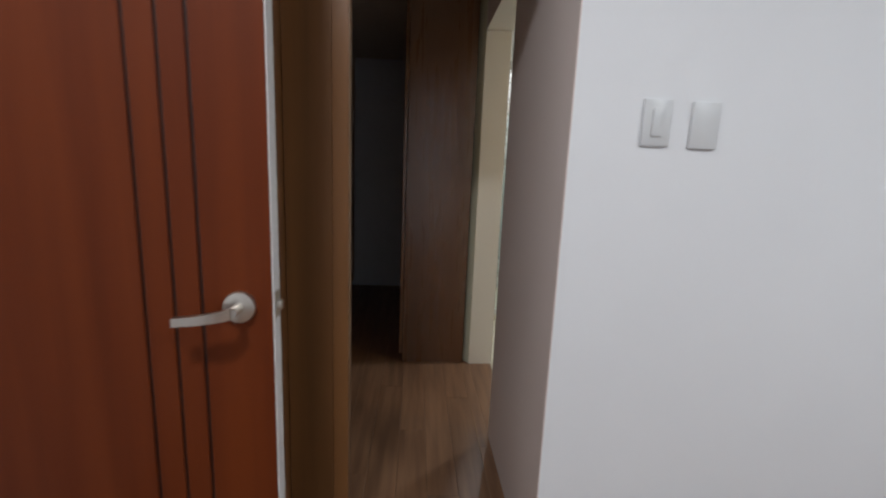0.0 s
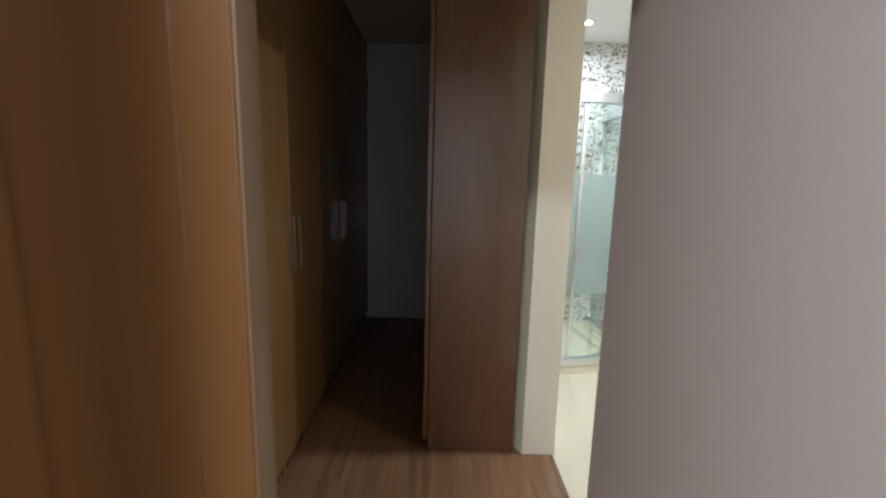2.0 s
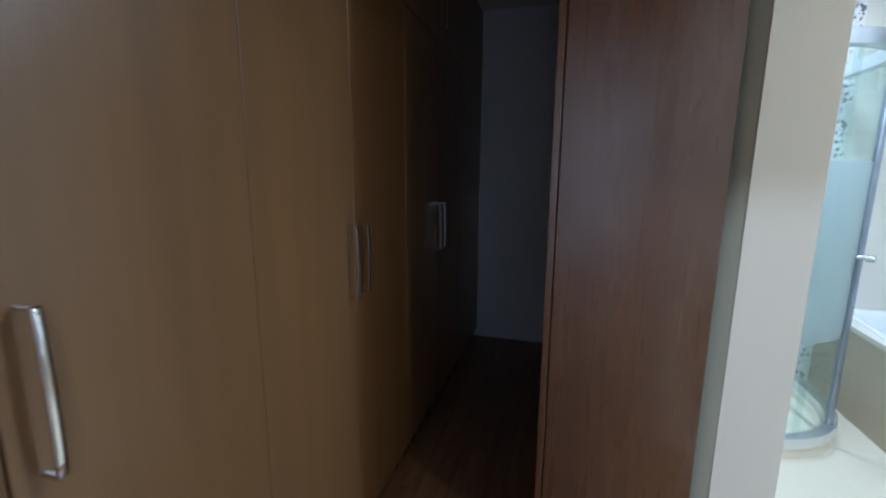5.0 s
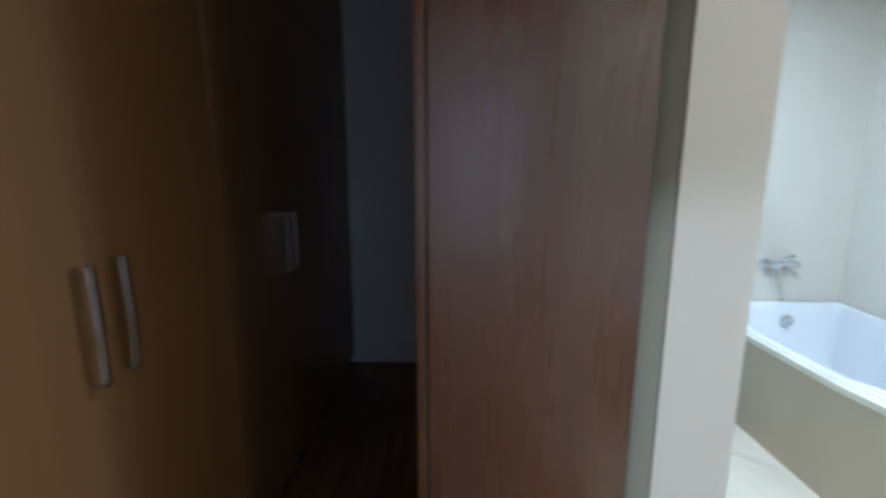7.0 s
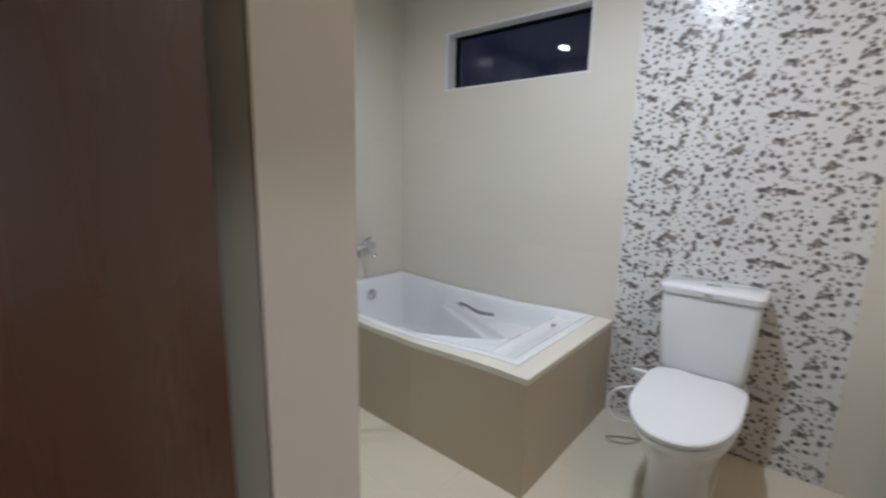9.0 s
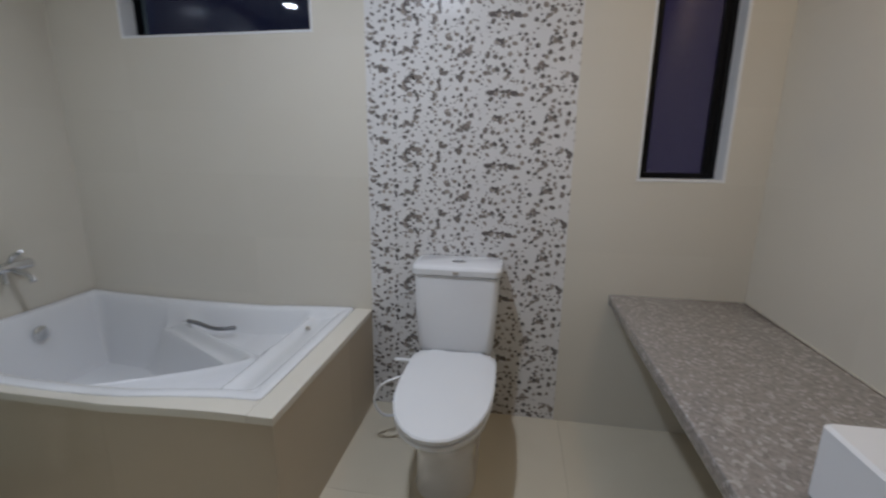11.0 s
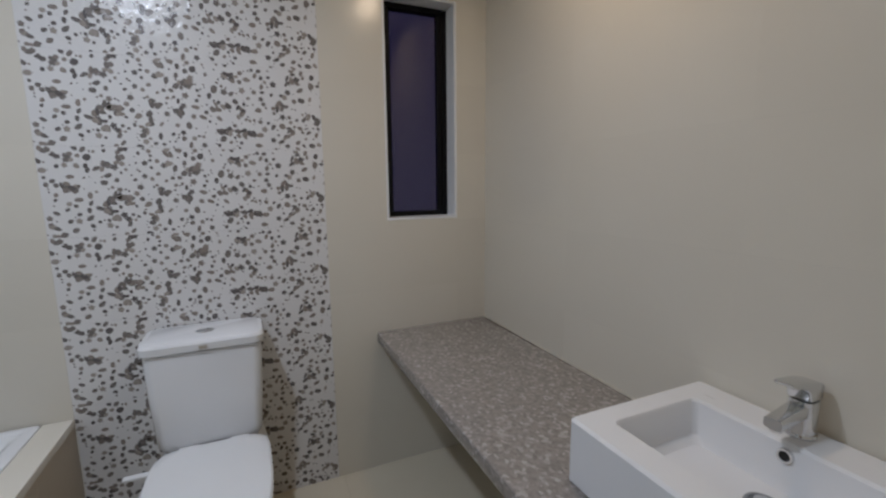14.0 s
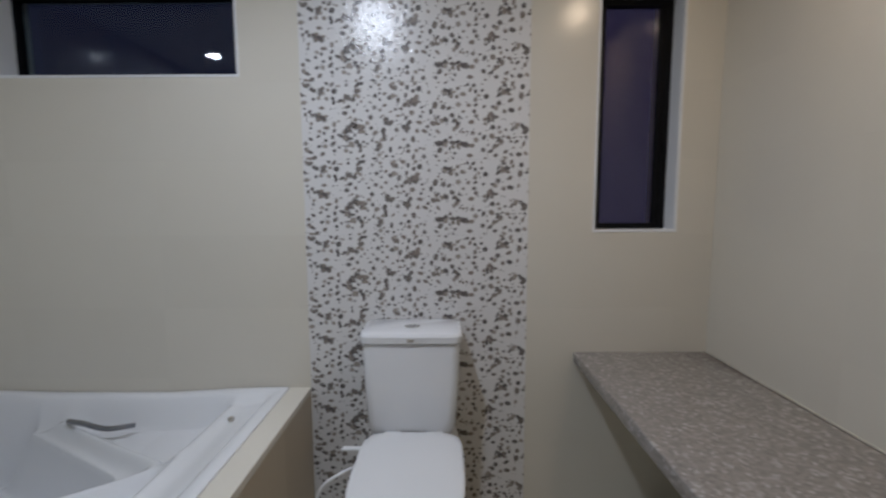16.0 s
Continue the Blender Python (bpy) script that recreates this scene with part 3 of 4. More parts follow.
def sliding_door():
    t = thing("sliding_door", "brown wood-veneered sliding door half open in the passage", "door")
    x0, x1, y0 = X_PASS + 0.006, -2.553, YW + 0.070
    part("leaf", bm_box(x0, x1 - 0.047, y0, y0 + 0.038, 0.006, 2.065, 0.001, 1), M_SLIDE, t)
    part("stile", bm_box(x1 - 0.0467, x1 - 0.004, y0 - 0.0005, y0 + 0.0385, 0.006, 2.065, 0.001, 1), M_SLIDE_EDGE, t, "lighter orange-brown closing stile")
    part("edge_band", bm_box(x1 - 0.0038, x1, y0, y0 + 0.038, 0.006, 2.065, 0.0016), M_LIPPING, t, "pale brown edge lipping")


sliding_door()


# ---- closet ----
def wardrobe_unit(y0, y1, group):
    """A tall unit with a pair of doors below and a pair above; y0, y1 its sides."""
    t = thing("wardrobe", "tall dark brown laminate wardrobe unit with bow handles", "wardrobe", group=group)
    part("body", bm_box(-3.72, X_DOORS - 0.021, y0 + 0.001, y1 - 0.001, 0.0, H - 0.003), M_WARD_END, t)
    mid = (y0 + y1) / 2
    for a, b, hy in ((y0, mid, mid - 0.0385), (mid, y1, mid + 0.0385)):
        for z0, z1, h0, h1 in ((0.07, 1.911, 0.903, 1.133), (1.915, H - 0.012, 1.958, 2.105)):
            d = part("door", bm_box(X_DOORS - 0.020, X_DOORS, a + 0.0015, b - 0.0015, z0, z1, 0.0015, 1), M_WARD, t)
            part("handle", bow_handle(hy, h0, h1, X_DOORS), M_HANDLE, d, "satin metal bow handle")


for k in range(3):
    wardrobe_unit(0.090 + 0.895 * k, 0.090 + 0.895 * (k + 1), "long wardrobe units")


def wardrobe_last(y0, y1):
    t = thing("wardrobe", "tall dark brown single-door wardrobe unit at the closet end", "wardrobe", group="long wardrobe units")
    part("body", bm_box(-3.72, X_DOORS - 0.021, y0 + 0.001, y1, 0.0, H - 0.003), M_WARD_END, t)
    for z0, z1, h0, h1 in ((0.07, 1.911, 0.903, 1.133), (1.915, H - 0.012, 1.958, 2.105)):
        d = part("door", bm_box(X_DOORS - 0.020, X_DOORS, y0 + 0.0015, y1 - 0.002, z0, z1, 0.0015, 1), M_WARD, t)
        part("handle", bow_handle(3.275, h0, h1, X_DOORS), M_HANDLE, d, "satin metal bow handle")


wardrobe_last(0.090 + 0.895 * 3, Y_CLOSET - 0.004)
t = thing("wardrobe_filler", "brown laminate filler panel beside the first wardrobe", "wardrobe panel")
part("panel", bm_box(-3.72, X_DOORS - 0.002, YW + 0.102, 0.0885, 0.0, H - 0.003, 0.001, 1), M_WARD, t)


def right_wardrobe():
    t = thing("wardrobe", "reddish-brown laminate wardrobe with its plain end panel showing", "wardrobe")
    y0, y1 = 1.489, Y_CLOSET - 0.004
    part("end_panel", bm_box(-2.434, -2.022, y0, y0 + 0.018, 0.0, H - 0.003, 0.001, 1), M_WARD_END, t)
    part("body", bm_box(-2.434, XC - 0.004, y0 + 0.115, y1, 0.0, H - 0.003), M_WARD_END, t)
    n = 4
    for k in range(n):
        a, b = y0 - 0.001 + (y1 - y0) * k / n, y0 + (y1 - y0) * (k + 1) / n
        part("door", bm_box(-2.458, -2.438, a, b - 0.003, 0.06, H - 0.012, 0.0015, 1), M_WARD_END, t)


right_wardrobe()


# ---- bathroom fixtures ----
def bathtub():
    t = thing("bathtub", "white acrylic built-in bathtub in a beige tiled surround", "bathtub")
    x0, x1, y0, y1, zt = -0.900, -0.002, 1.657, YE - 0.002, 0.505
    # tiled surround
    body = part("surround", wall_boxes("x", x0 + T, x0 + 0.05, (y0 + T, y1, 0, zt - 0.036), []), M_GROUT, t, "masonry surround")
    part("surround_end", bm_box(x0 + 0.05, x1, y0 + T, y0 + 0.05, 0, zt - 0.0275), M_GROUT, t)
    lay_tiles(body, plane_facing_mx(x0 + T), (-y1, -y0, 0, zt - 0.0275), (0.60, 0.505), [], M_APRON, start=(-y0 - 0.6, 0))
    lay_tiles(body, plane_facing_my(y0 + T), (x0, x1, 0, zt - 0.0275), (0.60, 0.505), [], M_APRON, start=(x0, 0))
    # tiled ledge: a bow-fronted strip along the front and a strip at the end
    m = 24
    yi0, yi1 = y0 + 0.085, y1 - 0.004

    def front(s):
        """Outer x of the tub's rim along its length, with a gentle wave."""
        return x0 + 0.052 + 0.020 * math.cos(2 * math.pi * s)

    def dip(y):
        """The long edges hang a little below the corners."""
        s = max(0.0, min(1.0, (y - yi0) / (yi1 - yi0)))
        return 0.022 * min(1.0, max(0.0, (s - 0.02) / 0.30)) ** 1.5 * min(1.0, (1 - s) / 0.35) ** 0.7

    bm = bmesh.new()
    rows = []
    for k in range(m + 1):
        s = k / m
        y = yi0 + (yi1 - yi0) * s
        zd = zt - dip(y)
        rows.append([bm.verts.new((x0 - 0.002, y, zd)), bm.verts.new((front(s) + 0.05, y, zd)), bm.verts.new((front(s) + 0.05, y, zd - 0.030)), bm.verts.new((x0 - 0.002, y, zd - 0.027))])
    for a, b in zip(rows, rows[1:]):
        for i in range(4):
            bm.faces.new((a[i], b[i], b[(i + 1) % 4], a[(i + 1) % 4]))
    bm.faces.new(rows[0])
    bm.faces.new(rows[-1][::-1])
    bmesh.ops.recalc_face_normals(bm, faces=bm.faces)
    part("ledge", bm, M_LEDGE, t, "cream tiled ledge")
    part("ledge_end", bm_box(x0 - 0.002, x1, y0 - 0.002, yi0 - 0.0003, zt - 0.0272, zt, 0.0015, 1), M_LEDGE, t, "cream tiled ledge")
    # the shell: rim, sloping inside, floor
    n = 96

    def outline(inset, z, soft, head=0.0):
        """A closed loop round the tub; inset from the rim, rounded by soft; head pulls in the sloping head end."""
        xa0, xa1 = x0 + 0.052 + inset, x1 - 0.005 - inset
        ya0, ya1 = yi0 + inset + head, yi1 - inset
        corner = rounded((xa0 + xa1) / 2, (ya0 + ya1) / 2, (xa1 - xa0) / 2, (ya1 - ya0) / 2, soft, z, 11)
        base = []
        for p, q in zip(corner, corner[1:] + corner[:1]):
            run = max(1, round(math.dist(p, q) / 0.04))
            base += [tuple(u + (v - u) * k / run for u, v in zip(p, q)) for k in range(run)]
        out = []
        for p in base:
            s = (p[1] - yi0) / (yi1 - yi0)
            w = 0.020 * math.cos(2 * math.pi * s)
            near = max(0.0, min(1.0, 1 - (p[0] - xa0) / (xa1 - xa0) * 1.6))
            out.append((p[0] + w * near, p[1], p[2] - dip(p[1])))
        return out

    zr = zt + 0.007
    rim = [outline(0.0, zt - 0.004, 0.02), outline(0.0, zr - 0.003, 0.02), outline(0.006, zr, 0.02), outline(0.036, zr, 0.012), outline(0.0415, zr - 0.003, 0.004)]
    least = min(len(r) for r in rim)
    rim = [[r[int(k * len(r) / least)] for k in range(least)] for r in rim]
    part("rim", bm_loft(rim), M_ACRYLIC, t, "glossy white acrylic rim")

    def step(v):
        v = max(0.0, min(1.0, v))
        return v * v * (3 - 2 * v)

    # the moulded inside: deep foot end, curved back rest, arm shelves, head step
    nu, nv = 250, 150
    bm = bmesh.new()
    grid = []
    ya0, ya1 = yi0 + 0.040, yi1 - 0.040
    for iu in range(nu + 1):
        y = ya0 + (ya1 - ya0) * iu / nu
        s = (y - yi0) / (yi1 - yi0)
        xa0, xa1 = front(s) + 0.042, x1 - 0.045
        mid, half = (xa0 + xa1) / 2, (xa1 - xa0) / 2
        row = []
        for iv in range(nv + 1):
            x = xa0 + (xa1 - xa0) * iv / nv
            side = min(x - xa0, xa1 - x)
            end = min(y - ya0, ya1 - y)
            r = abs(x - mid) / half
            bend = 2.00 + 0.80 * min((r * r + 0.012) ** 0.5, 0.82)
            deep = 0.375 * step((y - bend + 0.01) / 0.26)
            lip = 0.048 * math.exp(-((y - bend + 0.045) / 0.060) ** 2)
            shelf = 0.020 + 0.105 * step((y - 1.93) / 0.11) + 0.016 * math.exp(-((y - 1.885) / 0.05) ** 2)
            wall = step(side / 0.055) * step(end / (0.035 if y < 2.2 else 0.075))
            row.append(bm.verts.new((x, y, zr - 0.003 - dip(y) - wall * max(shelf - lip, deep))))
        grid.append(row)
    for a, b2 in zip(grid, grid[1:]):
        for k in range(nv):
            bm.faces.new((a[k], a[k + 1], b2[k + 1], b2[k]))
    bmesh.ops.recalc_face_normals(bm, faces=bm.faces)
    part("shell", bm, M_ACRYLIC, t, "glossy white moulded acrylic shell")
    for xg, s in ((x1 - 0.165, -1),):
        zg = zr - 0.080
        pts = smooth_run([(xg - s * 0.045, 2.580, zg - 0.014), (xg - s * 0.012, 2.555, zg + 0.002), (xg, 2.49, zg - 0.001), (xg + s * 0.008, 2.43, zg - 0.012), (xg + s * 0.010, 2.385, zg - 0.016), (xg + s * 0.004, 2.345, zg - 0.014), (xg - s * 0.035, 2.322, zg - 0.026)], 7)
        part("grab_handle", bm_tube(pts, 0.010, 12), M_GRAB, t, "dark grey metal grab handle")
    over = part("overflow_cover", bm_cyl(0.036, 0.032, 0.012, pose(-0.372, yi1 - 0.086, zr - 0.098, 80), 28, 0.002), M_CHROME, t, "chrome overflow cover")
    part("knob", bm_cyl(0.012, 0.009, 0.012, pose(-0.225, 1.885, zr - 0.036, 0), 18, 0.002), M_NICKEL, t, "small metal head-rest plug")
    return t


bathtub()


def bath_mixer():
    x, y, z = -0.410, YE, 0.745
    t = thing("bath_mixer", "chrome wall-mounted bath mixer tap with lever", "tap")
    part("body", bm_cyl(0.023, 0.023, 0.17, pose(x - 0.085, y - 0.055, z, 0, 90), 20, 0.004), M_CHROME, t)
    for s in (-1, 1):
        part("escutcheon", bm_cyl(0.034, 0.028, 0.012, pose(x + s * 0.075, y, z, 90), 24, 0.002), M_CHROME, t)
        part("inlet", bm_cyl(0.013, 0.013, 0.05, pose(x + s * 0.075, y - 0.005, z, 90), 16), M_CHROME, t)
    part("spout", bm_tube(smooth_run([(x, y - 0.06, z - 0.01), (x, y - 0.10, z - 0.02), (x, y - 0.15, z - 0.035), (x, y - 0.17, z - 0.06)], 5), 0.013, 12), M_CHROME, t)
    part("lever", bm_tube([(x, y - 0.06, z + 0.02), (x, y - 0.08, z + 0.05), (x, y - 0.13, z + 0.075)], 0.010, 10), M_CHROME, t)
    part("hose_outlet", bm_cyl(0.010, 0.010, 0.05, pose(x - 0.03, y - 0.055, z - 0.07), 14), M_CHROME, t)


bath_mixer()


def toilet():
    t = thing("toilet", "white ceramic close-coupled toilet with lid down", "toilet")
    cy = 1.206
    # cistern
    def sect(z, hw, x_front, r):
        r *= 0.72
        return rounded((x_front - 0.012) / 2, cy + 0.008, abs(x_front + 0.012) / 2, hw, r, z, 6)
    loops = [sect(0.395, 0.150, -0.19, 0.04), sect(0.43, 0.166, -0.212, 0.045), sect(0.60, 0.178, -0.212, 0.045), sect(0.757, 0.184, -0.205, 0.045)]
    part("cistern", bm_loft(loops, True, True), M_CERAMIC, t, "white ceramic cistern")
    lid = [sect(0.759, 0.186, -0.207, 0.045), sect(0.764, 0.192, -0.214, 0.05), sect(0.788, 0.193, -0.216, 0.05), sect(0.798, 0.188, -0.209, 0.047), sect(0.801, 0.176, -0.195, 0.04)]
    lid_ob = part("cistern_lid", bm_loft(lid, True, True), M_CERAMIC, t, "white ceramic cistern lid")
    btn = part("flush_button", bm_cyl(0.030, 0.029, 0.004, pose(-0.115, cy + 0.008, 0.800) @ Matrix.Diagonal((0.72, 1, 1, 1)), 28, 0.001), M_CHROME, lid_ob, "oval chrome dual flush button")
    part("mark", bm_box(-0.2185, -0.2155, cy - 0.006, cy + 0.020, 0.771, 0.781), M_NICKEL, lid_ob, "small grey maker's mark")

    # seat, lid and bowl follow a rounded D outline
    def dee(z, grow, x_back=-0.215, x_front=-0.812, hw=0.181, n=40):
        pts = []
        for k in range(n):
            a = 2 * math.pi * k / n
            c, s = math.cos(a), math.sin(a)
            xm = -0.47
            if c > 0:
                ex = 6.0
                px_, py_ = (x_back - xm + grow) * abs(c) ** (2 / ex), (hw + grow) * abs(s) ** (2 / ex)
                pts.append((xm + px_, cy + math.copysign(py_, s), z))
            else:
                ex = 2.15
                px_, py_ = (xm - x_front + grow) * abs(c) ** (2 / ex), (hw + grow) * abs(s) ** (2 / ex)
                pts.append((xm - px_, cy + math.copysign(py_, s), z))
        return pts

    part("lid", bm_loft([dee(0.404, -0.006), dee(0.407, 0.0), dee(0.420, 0.001), dee(0.4255, -0.005), dee(0.4275, -0.03)], True, True), M_PLASTIC, t, "glossy white plastic lid")
    part("seat", bm_loft([dee(0.380, -0.010), dee(0.384, -0.002), dee(0.395, -0.002), dee(0.399, -0.008), dee(0.4005, -0.02)], True, True), M_PLASTIC, t, "white plastic seat")
    for s in (-1, 1):
        part("hinge", bm_cyl(0.012, 0.012, 0.06, pose(-0.205, cy + s * 0.08 - 0.03, 0.412, -90), 14, 0.002), M_PLASTIC, t)

    def bowl_loop(z, x_back, x_front, hw):
        return dee(z, 0.0, x_back, x_front, hw)
    bl = [bowl_loop(0.0, -0.06, -0.60, 0.118), bowl_loop(0.06, -0.06, -0.59, 0.110), bowl_loop(0.16, -0.05, -0.60, 0.112), bowl_loop(0.26, -0.04, -0.66, 0.140), bowl_loop(0.33, -0.03, -0.74, 0.168), bowl_loop(0.365, -0.03, -0.775, 0.176), bowl_loop(0.378, -0.03, -0.778, 0.174)]
    part("bowl", bm_loft(bl, True, True), M_CERAMIC, t, "white ceramic bowl and foot")
    part("spray_lever", bm_box(-0.285, -0.262, cy + 0.165, cy + 0.258, 0.388, 0.398, 0.004), M_PLASTIC, t, "white bidet lever")


toilet()


def bidet_hose():
    t = thing("water_hose", "white plastic water hose looping beside the toilet", "hose")
    pts = smooth_run([(-0.015, 1.40, 0.16), (-0.07, 1.405, 0.155), (-0.18, 1.42, 0.14), (-0.28, 1.455, 0.132), (-0.315, 1.505, 0.145), (-0.325, 1.537, 0.185), (-0.325, 1.543, 0.232), (-0.315, 1.515, 0.285), (-0.29, 1.46, 0.310), (-0.25, 1.40, 0.318), (-0.21, 1.345, 0.345), (-0.195, 1.325, 0.375)], 8)
    part("tube", bm_tube(pts, 0.0065, 10), M_PLASTIC, t)
    part("valve", bm_cyl(0.014, 0.014, 0.05, pose(0, 1.40, 0.16, 0, -90), 16, 0.003), M_CHROME, t, "chrome angle valve")


bidet_hose()


def counter():
    t = thing("counter_top", "long speckled brown-grey granite vanity counter on the wall", "counter")
    part("slab", bm_box(XB + 0.002, -0.002, 0.002, 0.552, 0.612, 0.658, 0.006, 3), M_GRANITE, t, "polished granite slab")
    part("bead", bm_box(XB + 0.004, -0.004, 0.0005, 0.005, 0.6585, 0.6615, 0.001, 1), M_CREAM, t, "cream sealant line")


counter()

BX0, BX1, BY0, BY1, BZ0, BZ1 = -1.640, -1.132, 0.004, 0.425, 0.659, 0.811


def wash_basin():
    t = thing("wash_basin", "white ceramic rectangular basin standing on the counter", "basin")
    cx, cy2 = (BX0 + BX1) / 2, (BY0 + BY1) / 2
    hx, hy = (BX1 - BX0) / 2, (BY1 - BY0) / 2
    ix, iy = cx, (0.105 + 0.350) / 2
    jx, jy = hx - 0.060, (0.350 - 0.105) / 2
    loops = [rounded(cx, cy2, hx - 0.006, hy - 0.006, 0.010, BZ0), rounded(cx, cy2, hx, hy, 0.012, BZ0 + 0.006), rounded(cx, cy2, hx, hy, 0.012, BZ1 - 0.006), rounded(cx, cy2, hx - 0.006, hy - 0.006, 0.010, BZ1),
             rounded(ix, iy, jx + 0.005, jy + 0.005, 0.016, BZ1), rounded(ix, iy, jx, jy, 0.014, BZ1 - 0.006), rounded(ix, iy, jx - 0.008, jy - 0.004, 0.020, BZ1 - 0.080), rounded(ix, iy, jx - 0.025, jy - 0.015, 0.024, BZ1 - 0.097),
             rounded(ix, iy, jx * 0.5, jy * 0.5, 0.04, BZ1 - 0.100), rounded(ix, iy, 0.022, 0.022, 0.02, BZ1 - 0.102)]
    part("bowl", bm_loft(loops, True, True), M_CERAMIC, t)
    dx, dy = ix - 0.012, 0.184
    d = part("drain", bm_loft([[(dx + q * math.cos(a), dy + q * math.sin(a), z) for a in (2 * math.pi * k / 28 for k in range(28))] for q, z in ((0.034, BZ1 - 0.1005), (0.032, BZ1 - 0.096), (0.027, BZ1 - 0.0965), (0.025, BZ1 - 0.0995))], False, True), M_GRAB, t, "chrome drain ring")
    part("plug", bm_cyl(0.021, 0.017, 0.010, pose(dx, dy, BZ1 - 0.0985), 24, 0.004), M_CHROME, d, "chrome pop-up plug")
    o = part("overflow", bm_loft([[(ix + q * math.cos(a), y, BZ1 - 0.026 + q * math.sin(a)) for a in (2 * math.pi * k / 24 for k in range(24))] for q, y in ((0.015, 0.1055), (0.014, 0.1125), (0.010, 0.1125), (0.009, 0.108))], False, False), M_CHROME, t, "chrome overflow ring")
    part("hole", bm_cyl(0.0095, 0.0095, 0.002, pose(ix, 0.1065, BZ1 - 0.026, -90), 20), M_DARK, o, "dark overflow hole")
    part("mark", bm_box(-1.213, -1.187, 0.062, 0.069, BZ1 - 0.0002, BZ1 + 0.0005), M_SWITCH, t, "small grey maker's mark")


wash_basin()


def basin_tap():
    x, y, z = (BX0 + BX1) / 2 + 0.008, 0.048, BZ1
    t = thing("basin_tap", "chrome single-lever basin mixer tap", "tap")
    part("base", bm_cyl(0.028, 0.026, 0.009, pose(x, y, z), 32, 0.002), M_CHROME, t)
    body = [rounded(x, y, 0.0235, 0.0245, 0.019, z + 0.008), rounded(x, y, 0.0225, 0.0235, 0.018, z + 0.014), rounded(x, y, 0.0225, 0.0235, 0.017, z + 0.060), rounded(x, y, 0.0220, 0.0230, 0.015, z + 0.077)]
    part("body", bm_loft(body, True, True), M_CHROME, t)
    # spout: leaves the body's front low and rises a little, squared with soft edges
    lp = []
    for k in range(9):
        f = k / 8
        lp.append([(x + p[0], y + 0.008 + 0.092 * f, z + 0.058 - 0.012 * f + p[1]) for p in
                   [(q[0], q[1]) for q in rounded(0, 0, 0.0180 - 0.0020 * f, 0.0145 - 0.004 * f, 0.006, 0, 3)]])
    part("spout", bm_loft(lp, True, True), M_CHROME, t)
    part("aerator", bm_cyl(0.011, 0.0115, 0.012, pose(x, y + 0.087, z + 0.029), 20, 0.001), M_CHROME, t, "round aerator")
    # lever: a block that turns on the body and runs out into a flat tongue
    lp = []
    for yy, z0, z1, w in ((-0.024, 0.079, 0.104, 0.019), (-0.020, 0.0775, 0.112, 0.0205), (0.006, 0.0775, 0.118, 0.021), (0.019, 0.079, 0.120, 0.021), (0.026, 0.100, 0.1212, 0.0205), (0.045, 0.110, 0.1235, 0.0195), (0.072, 0.117, 0.1265, 0.018), (0.078, 0.1205, 0.1265, 0.0165)):
        h, m2 = (z1 - z0) / 2, (z0 + z1) / 2
        lp.append([(x + q[0], y + yy, z + m2 + q[1]) for q in rounded(0, 0, w, h, min(0.005, h * 0.8), 0, 3)])
    lever = part("lever", bm_loft(lp, True, True), M_CHROME, t, "flat chrome lever")
    part("mark", bm_cyl(0.0045, 0.004, 0.0016, pose(x, y + 0.0205, z + 0.093, -90), 16), M_DARK, lever, "small dark temperature dot")


basin_tap()


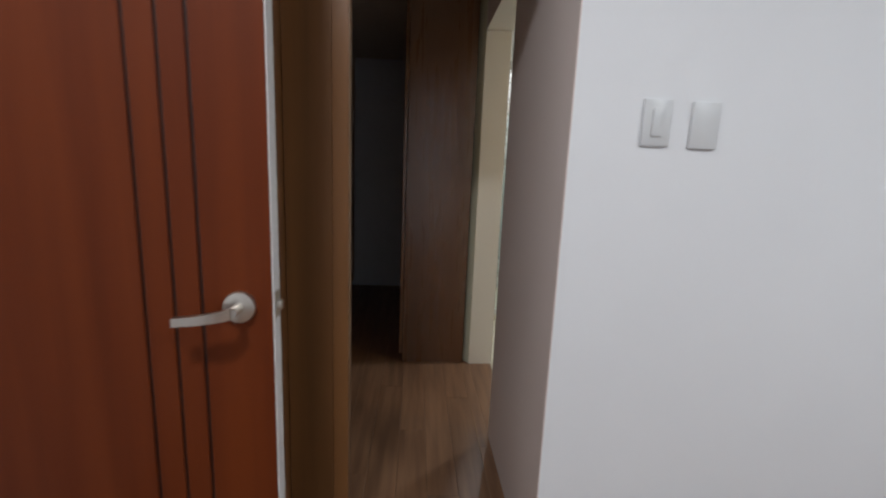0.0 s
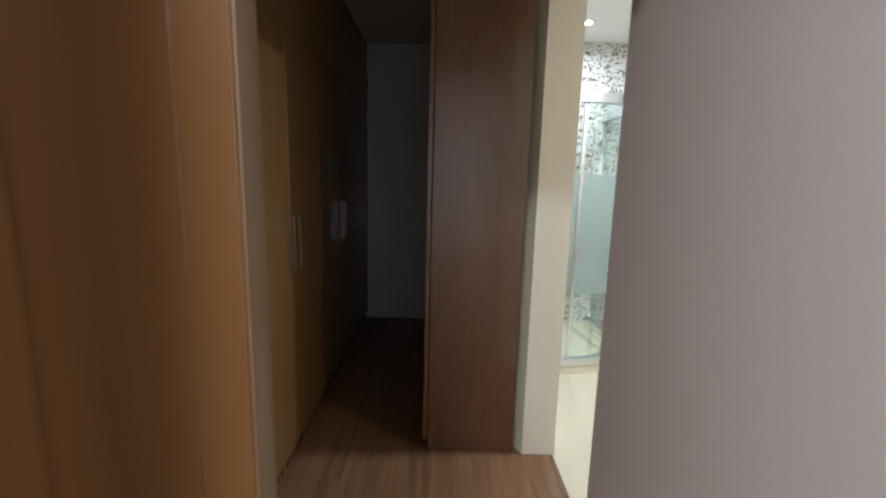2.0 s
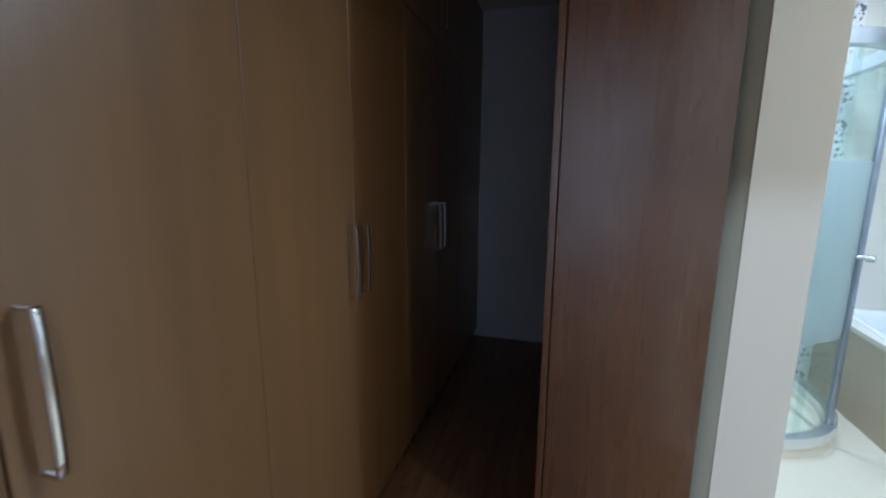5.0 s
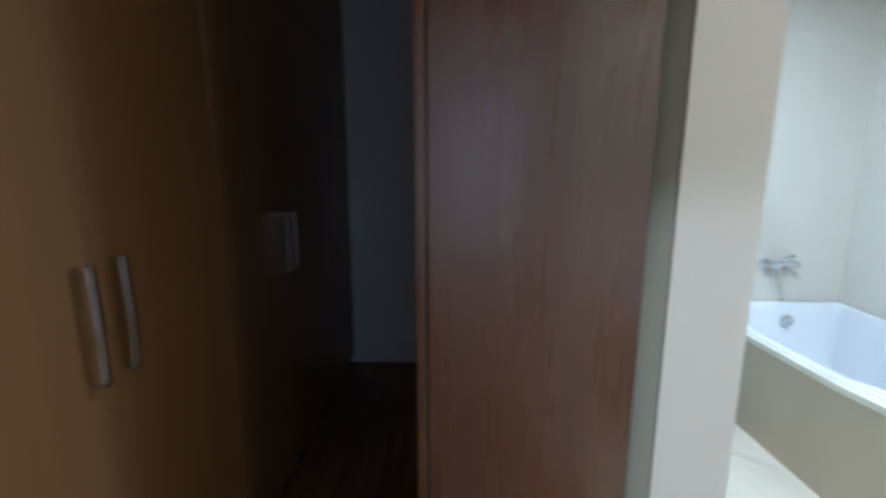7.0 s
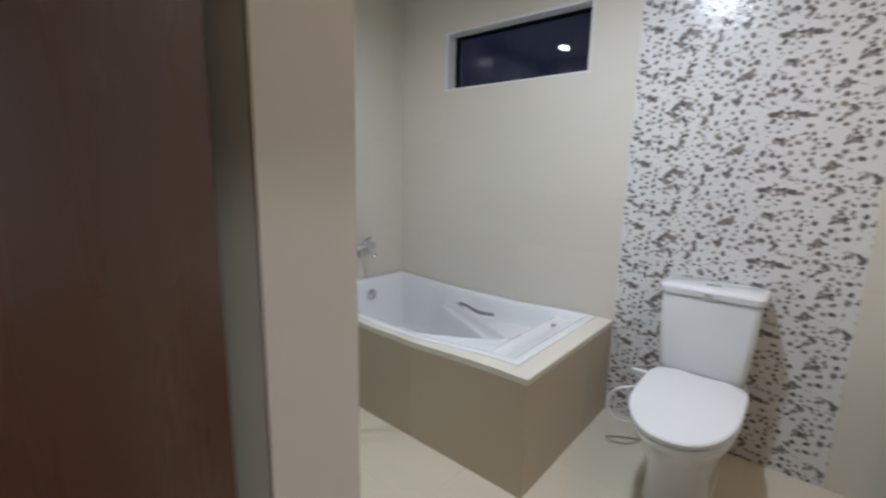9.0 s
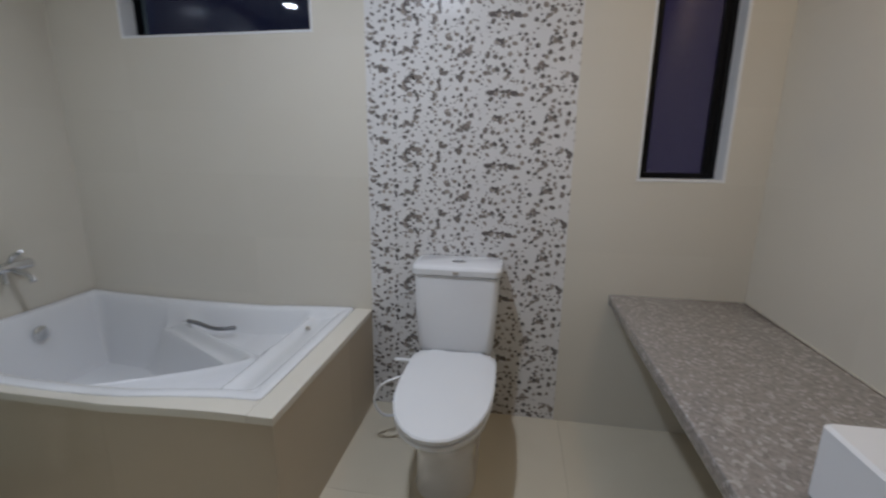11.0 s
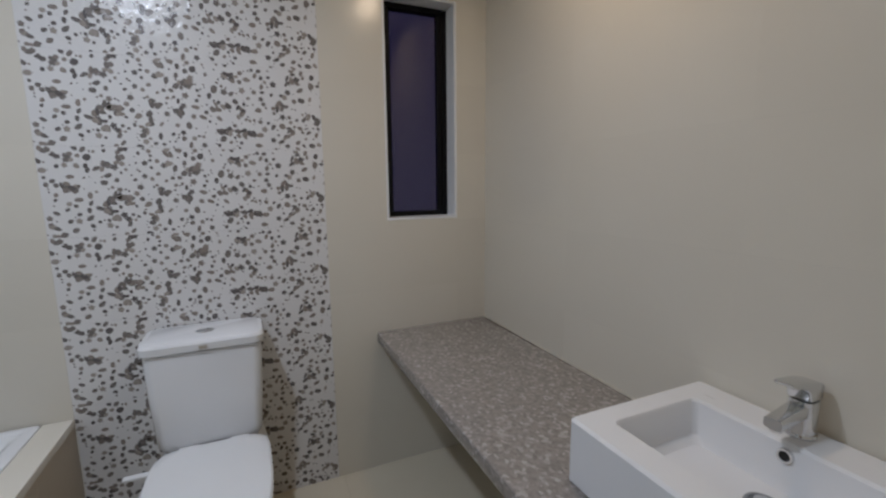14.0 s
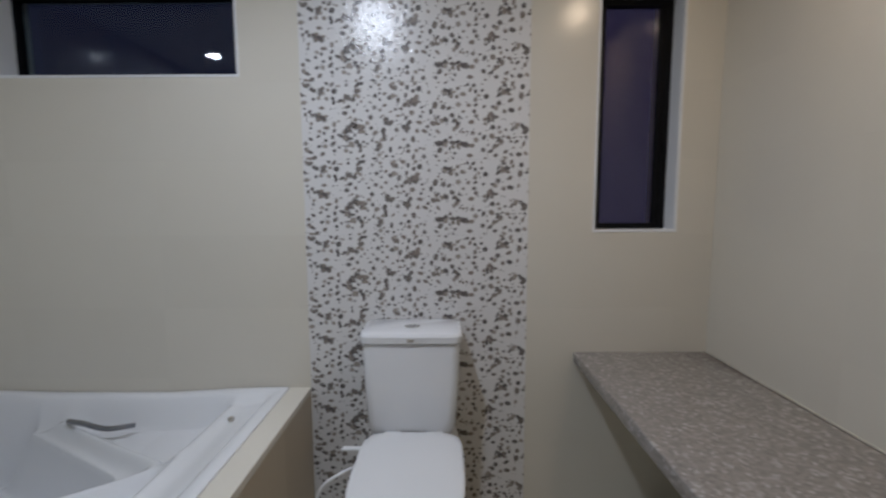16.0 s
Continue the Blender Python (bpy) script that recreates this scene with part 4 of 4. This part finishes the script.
# ---- shower ----
def shower():
    t = thing("shower_enclosure", "quadrant shower enclosure with curved part-frosted glass and bright aluminium frame", "shower")
    x0, y1 = XB + 0.004, YE - 0.004
    wide, long, r = 0.770, 0.875, 0.45
    xe, ye = x0 + wide, y1 - long            # outer sides

    def quad(off, n=28):
        """The enclosure's front in plan, from the closet wall round to the end wall."""
        cx, cy = xe - r, ye + r
        pts = [(x0, ye - off), (x0 + (wide - r) / 2, ye - off)]
        for k in range(n + 1):
            a = -math.pi / 2 + math.pi / 2 * k / n
            pts.append((cx + (r + off) * math.cos(a), cy + (r + off) * math.sin(a)))
        return pts + [(xe + off, y1 - (long - r) / 2), (xe + off, y1)]

    def band(i0, i1, off_a, off_b, z0, z1):
        a, b = quad(off_a)[i0:i1 + 1], quad(off_b)[i0:i1 + 1]
        bm = bmesh.new()
        rows = [[bm.verts.new((*p, z0)), bm.verts.new((*q, z0)), bm.verts.new((*q, z1)), bm.verts.new((*p, z1))] for p, q in zip(a, b)]
        for u, v in zip(rows, rows[1:]):
            for k in range(4):
                bm.faces.new((u[k], v[k], v[(k + 1) % 4], u[(k + 1) % 4]))
        bm.faces.new(rows[0])
        bm.faces.new(rows[-1][::-1])
        bmesh.ops.recalc_face_normals(bm, faces=bm.faces)
        return bm

    last = len(quad(0)) - 1
    tray = [[(x0, y1, 0.0)] + [(*p, 0.0) for p in quad(0.022)], [(x0, y1, 0.052)] + [(*p, 0.052) for p in quad(0.022)], [(x0 + 0.03, y1 - 0.03, 0.055)] + [(p[0] + 0.0, p[1], 0.055) for p in quad(-0.03)],
            [(x0 + 0.04, y1 - 0.04, 0.03)] + [(*p, 0.03) for p in quad(-0.05)]]
    part("tray", bm_loft(tray, True, True), M_TRAY, t, "cream low shower tray")
    part("kerb_rail", band(0, last, 0.030, -0.020, 0.055, 0.105), M_ALU, t, "bright bottom rail")
    part("top_rail", band(0, last, 0.034, -0.022, 1.785, 1.845), M_ALU, t, "bright curved top rail")
    q = quad(0.0)
    for i in (0, 2, 19, last):
        p = q[i]
        part("upright", bm_box(p[0] - 0.012, p[0] + 0.012, p[1] - 0.012, p[1] + 0.012, 0.105, 1.785, 0.004), M_STEEL if i == 19 else M_ALU, t, "aluminium upright")
    for i0, i1, off in ((0, 9, 0.004), (8, 19, -0.008), (19, last, 0.004)):
        for z0, z1, mat, nm, lab in ((0.106, 0.55, M_CLEAR, "pane", "clear lower glass"), (0.55, 1.345, M_FROST, "frosted_pane", "frosted middle band of the glass"), (1.345, 1.785, M_CLEAR, "pane", "clear upper glass")):
            g = part(nm, band(i0, i1, off + 0.0025, off - 0.0025, z0, z1), mat, t, lab)
            g.visible_shadow = False
    p = q[17]
    d = Vector((p[0] - (xe - r), p[1] - (ye + r), 0)).normalized()
    base = Vector((p[0], p[1], 0.93))
    part("door_knob", bm_tube([base - d * 0.06, base + d * 0.05], 0.010, 14), M_CHROME, t, "chrome door knob")
    part("knob_cap", bm_tube([base + d * 0.035, base + d * 0.062], 0.016, 16), M_CHROME, t, "chrome door knob cap")


shower()

# ---- floor planks and wall tiles, piece by piece ----
PLANK_MESH = {}


def lay_planks(parent, x0, x1, y0, y1, w=0.128, length=1.21, joint=0.0007):
    k = 0
    x = x0
    while x < x1 - 0.01:
        xe = min(x + w, x1)
        y = y0 - (0.37 * k % 1.0) * length
        while y < y1:
            a, b = max(y, y0), min(y + length, y1)
            if b - a > 0.02:
                key = (round(xe - x, 3), round(b - a, 3))
                if key not in PLANK_MESH:
                    bm2 = bm_box(-(xe - x - joint) / 2, (xe - x - joint) / 2, -(b - a - joint) / 2, (b - a - joint) / 2, -0.010, 0.0, 0.0010, 1)
                    me = bpy.data.meshes.new("plank")
                    bm2.to_mesh(me)
                    bm2.free()
                    me.materials.append(M_PLANK)
                    PLANK_MESH[key] = me
                ob = new("plank", PLANK_MESH[key])
                ob.parent = parent
                ob.location = ((x + xe) / 2, (a + b) / 2, 0)
            y += length
        x = xe
        k += 1


lay_planks(floor_wood, -3.06, XC, -1.9, Y_CLOSET)
lay_planks(floor_wood, XC, XB - 0.008, Y_OPEN0 + 0.005, Y_OPEN1 - 0.005)
lay_planks(floor_wood, -3.50, -3.06, -1.9, YW)
part("threshold", bm_box(XB - 0.008, XB + 0.004, Y_OPEN0 + 0.005, Y_OPEN1 - 0.005, -0.0104, 0.001, 0.001, 1), M_FLOORT, floor_bath, "beige threshold strip")
lay_tiles(floor_bath, Matrix.Translation((0, 0, -T)), (XB + 0.0045, 0, 0, YE), (0.60, 0.60), [], M_FLOORT, start=(-0.60, 0.13))

TW, TH = 0.905, 0.302
Y_STRIP = 0.750
strip = (-(Y_STRIP + TW), -Y_STRIP)
draw_motifs(TW, TH)
# toilet wall: the printed strip, cream tiles on both sides
holes_t = [(-W1[1], -W1[0], W1[2], W1[3]), (-W2[1], -W2[0], W2[2], W2[3])]
lay_tiles(wall_toilet, plane_facing_mx(T), (strip[0], strip[1], 0, H), (TW, TH), [], M_PATTERN, start=(strip[0], -0.06), name="printed_tile", printed=True)
lay_tiles(wall_toilet, plane_facing_mx(T), (-YE, strip[0], 0, H), (0.60, TH), holes_t, M_CREAM, start=(strip[0] - 0.6, -0.06), joint=0.0001)
lay_tiles(wall_toilet, plane_facing_mx(T), (strip[1], 0, 0, H), (0.60, TH), holes_t, M_CREAM, start=(strip[1], -0.06), joint=0.0001)
lay_tiles(wall_vanity, plane_facing_py(-T), (0, -XB, 0, H), (0.60, TH), [], M_CREAM, start=(0, -0.06), joint=0.0001)
SX = (-1.818, -0.913)
lay_tiles(wall_end, plane_facing_my(YE + T), (SX[0], SX[1], 0, H), (TW, TH), [], M_PATTERN, start=(SX[0], -0.06), name="printed_tile", printed=True)
lay_tiles(wall_end, plane_facing_my(YE + T), (SX[1], 0, 0, H), (0.60, TH), [], M_CREAM, start=(SX[1], -0.06), joint=0.0001)
lay_tiles(wall_closet, plane_facing_px(XB - T), (0, YE, 0, H), (0.60, TH), [(Y_OPEN0, Y_OPEN1, -1, Z_OPEN)], M_CREAM, start=(0, -0.06), joint=0.0001)
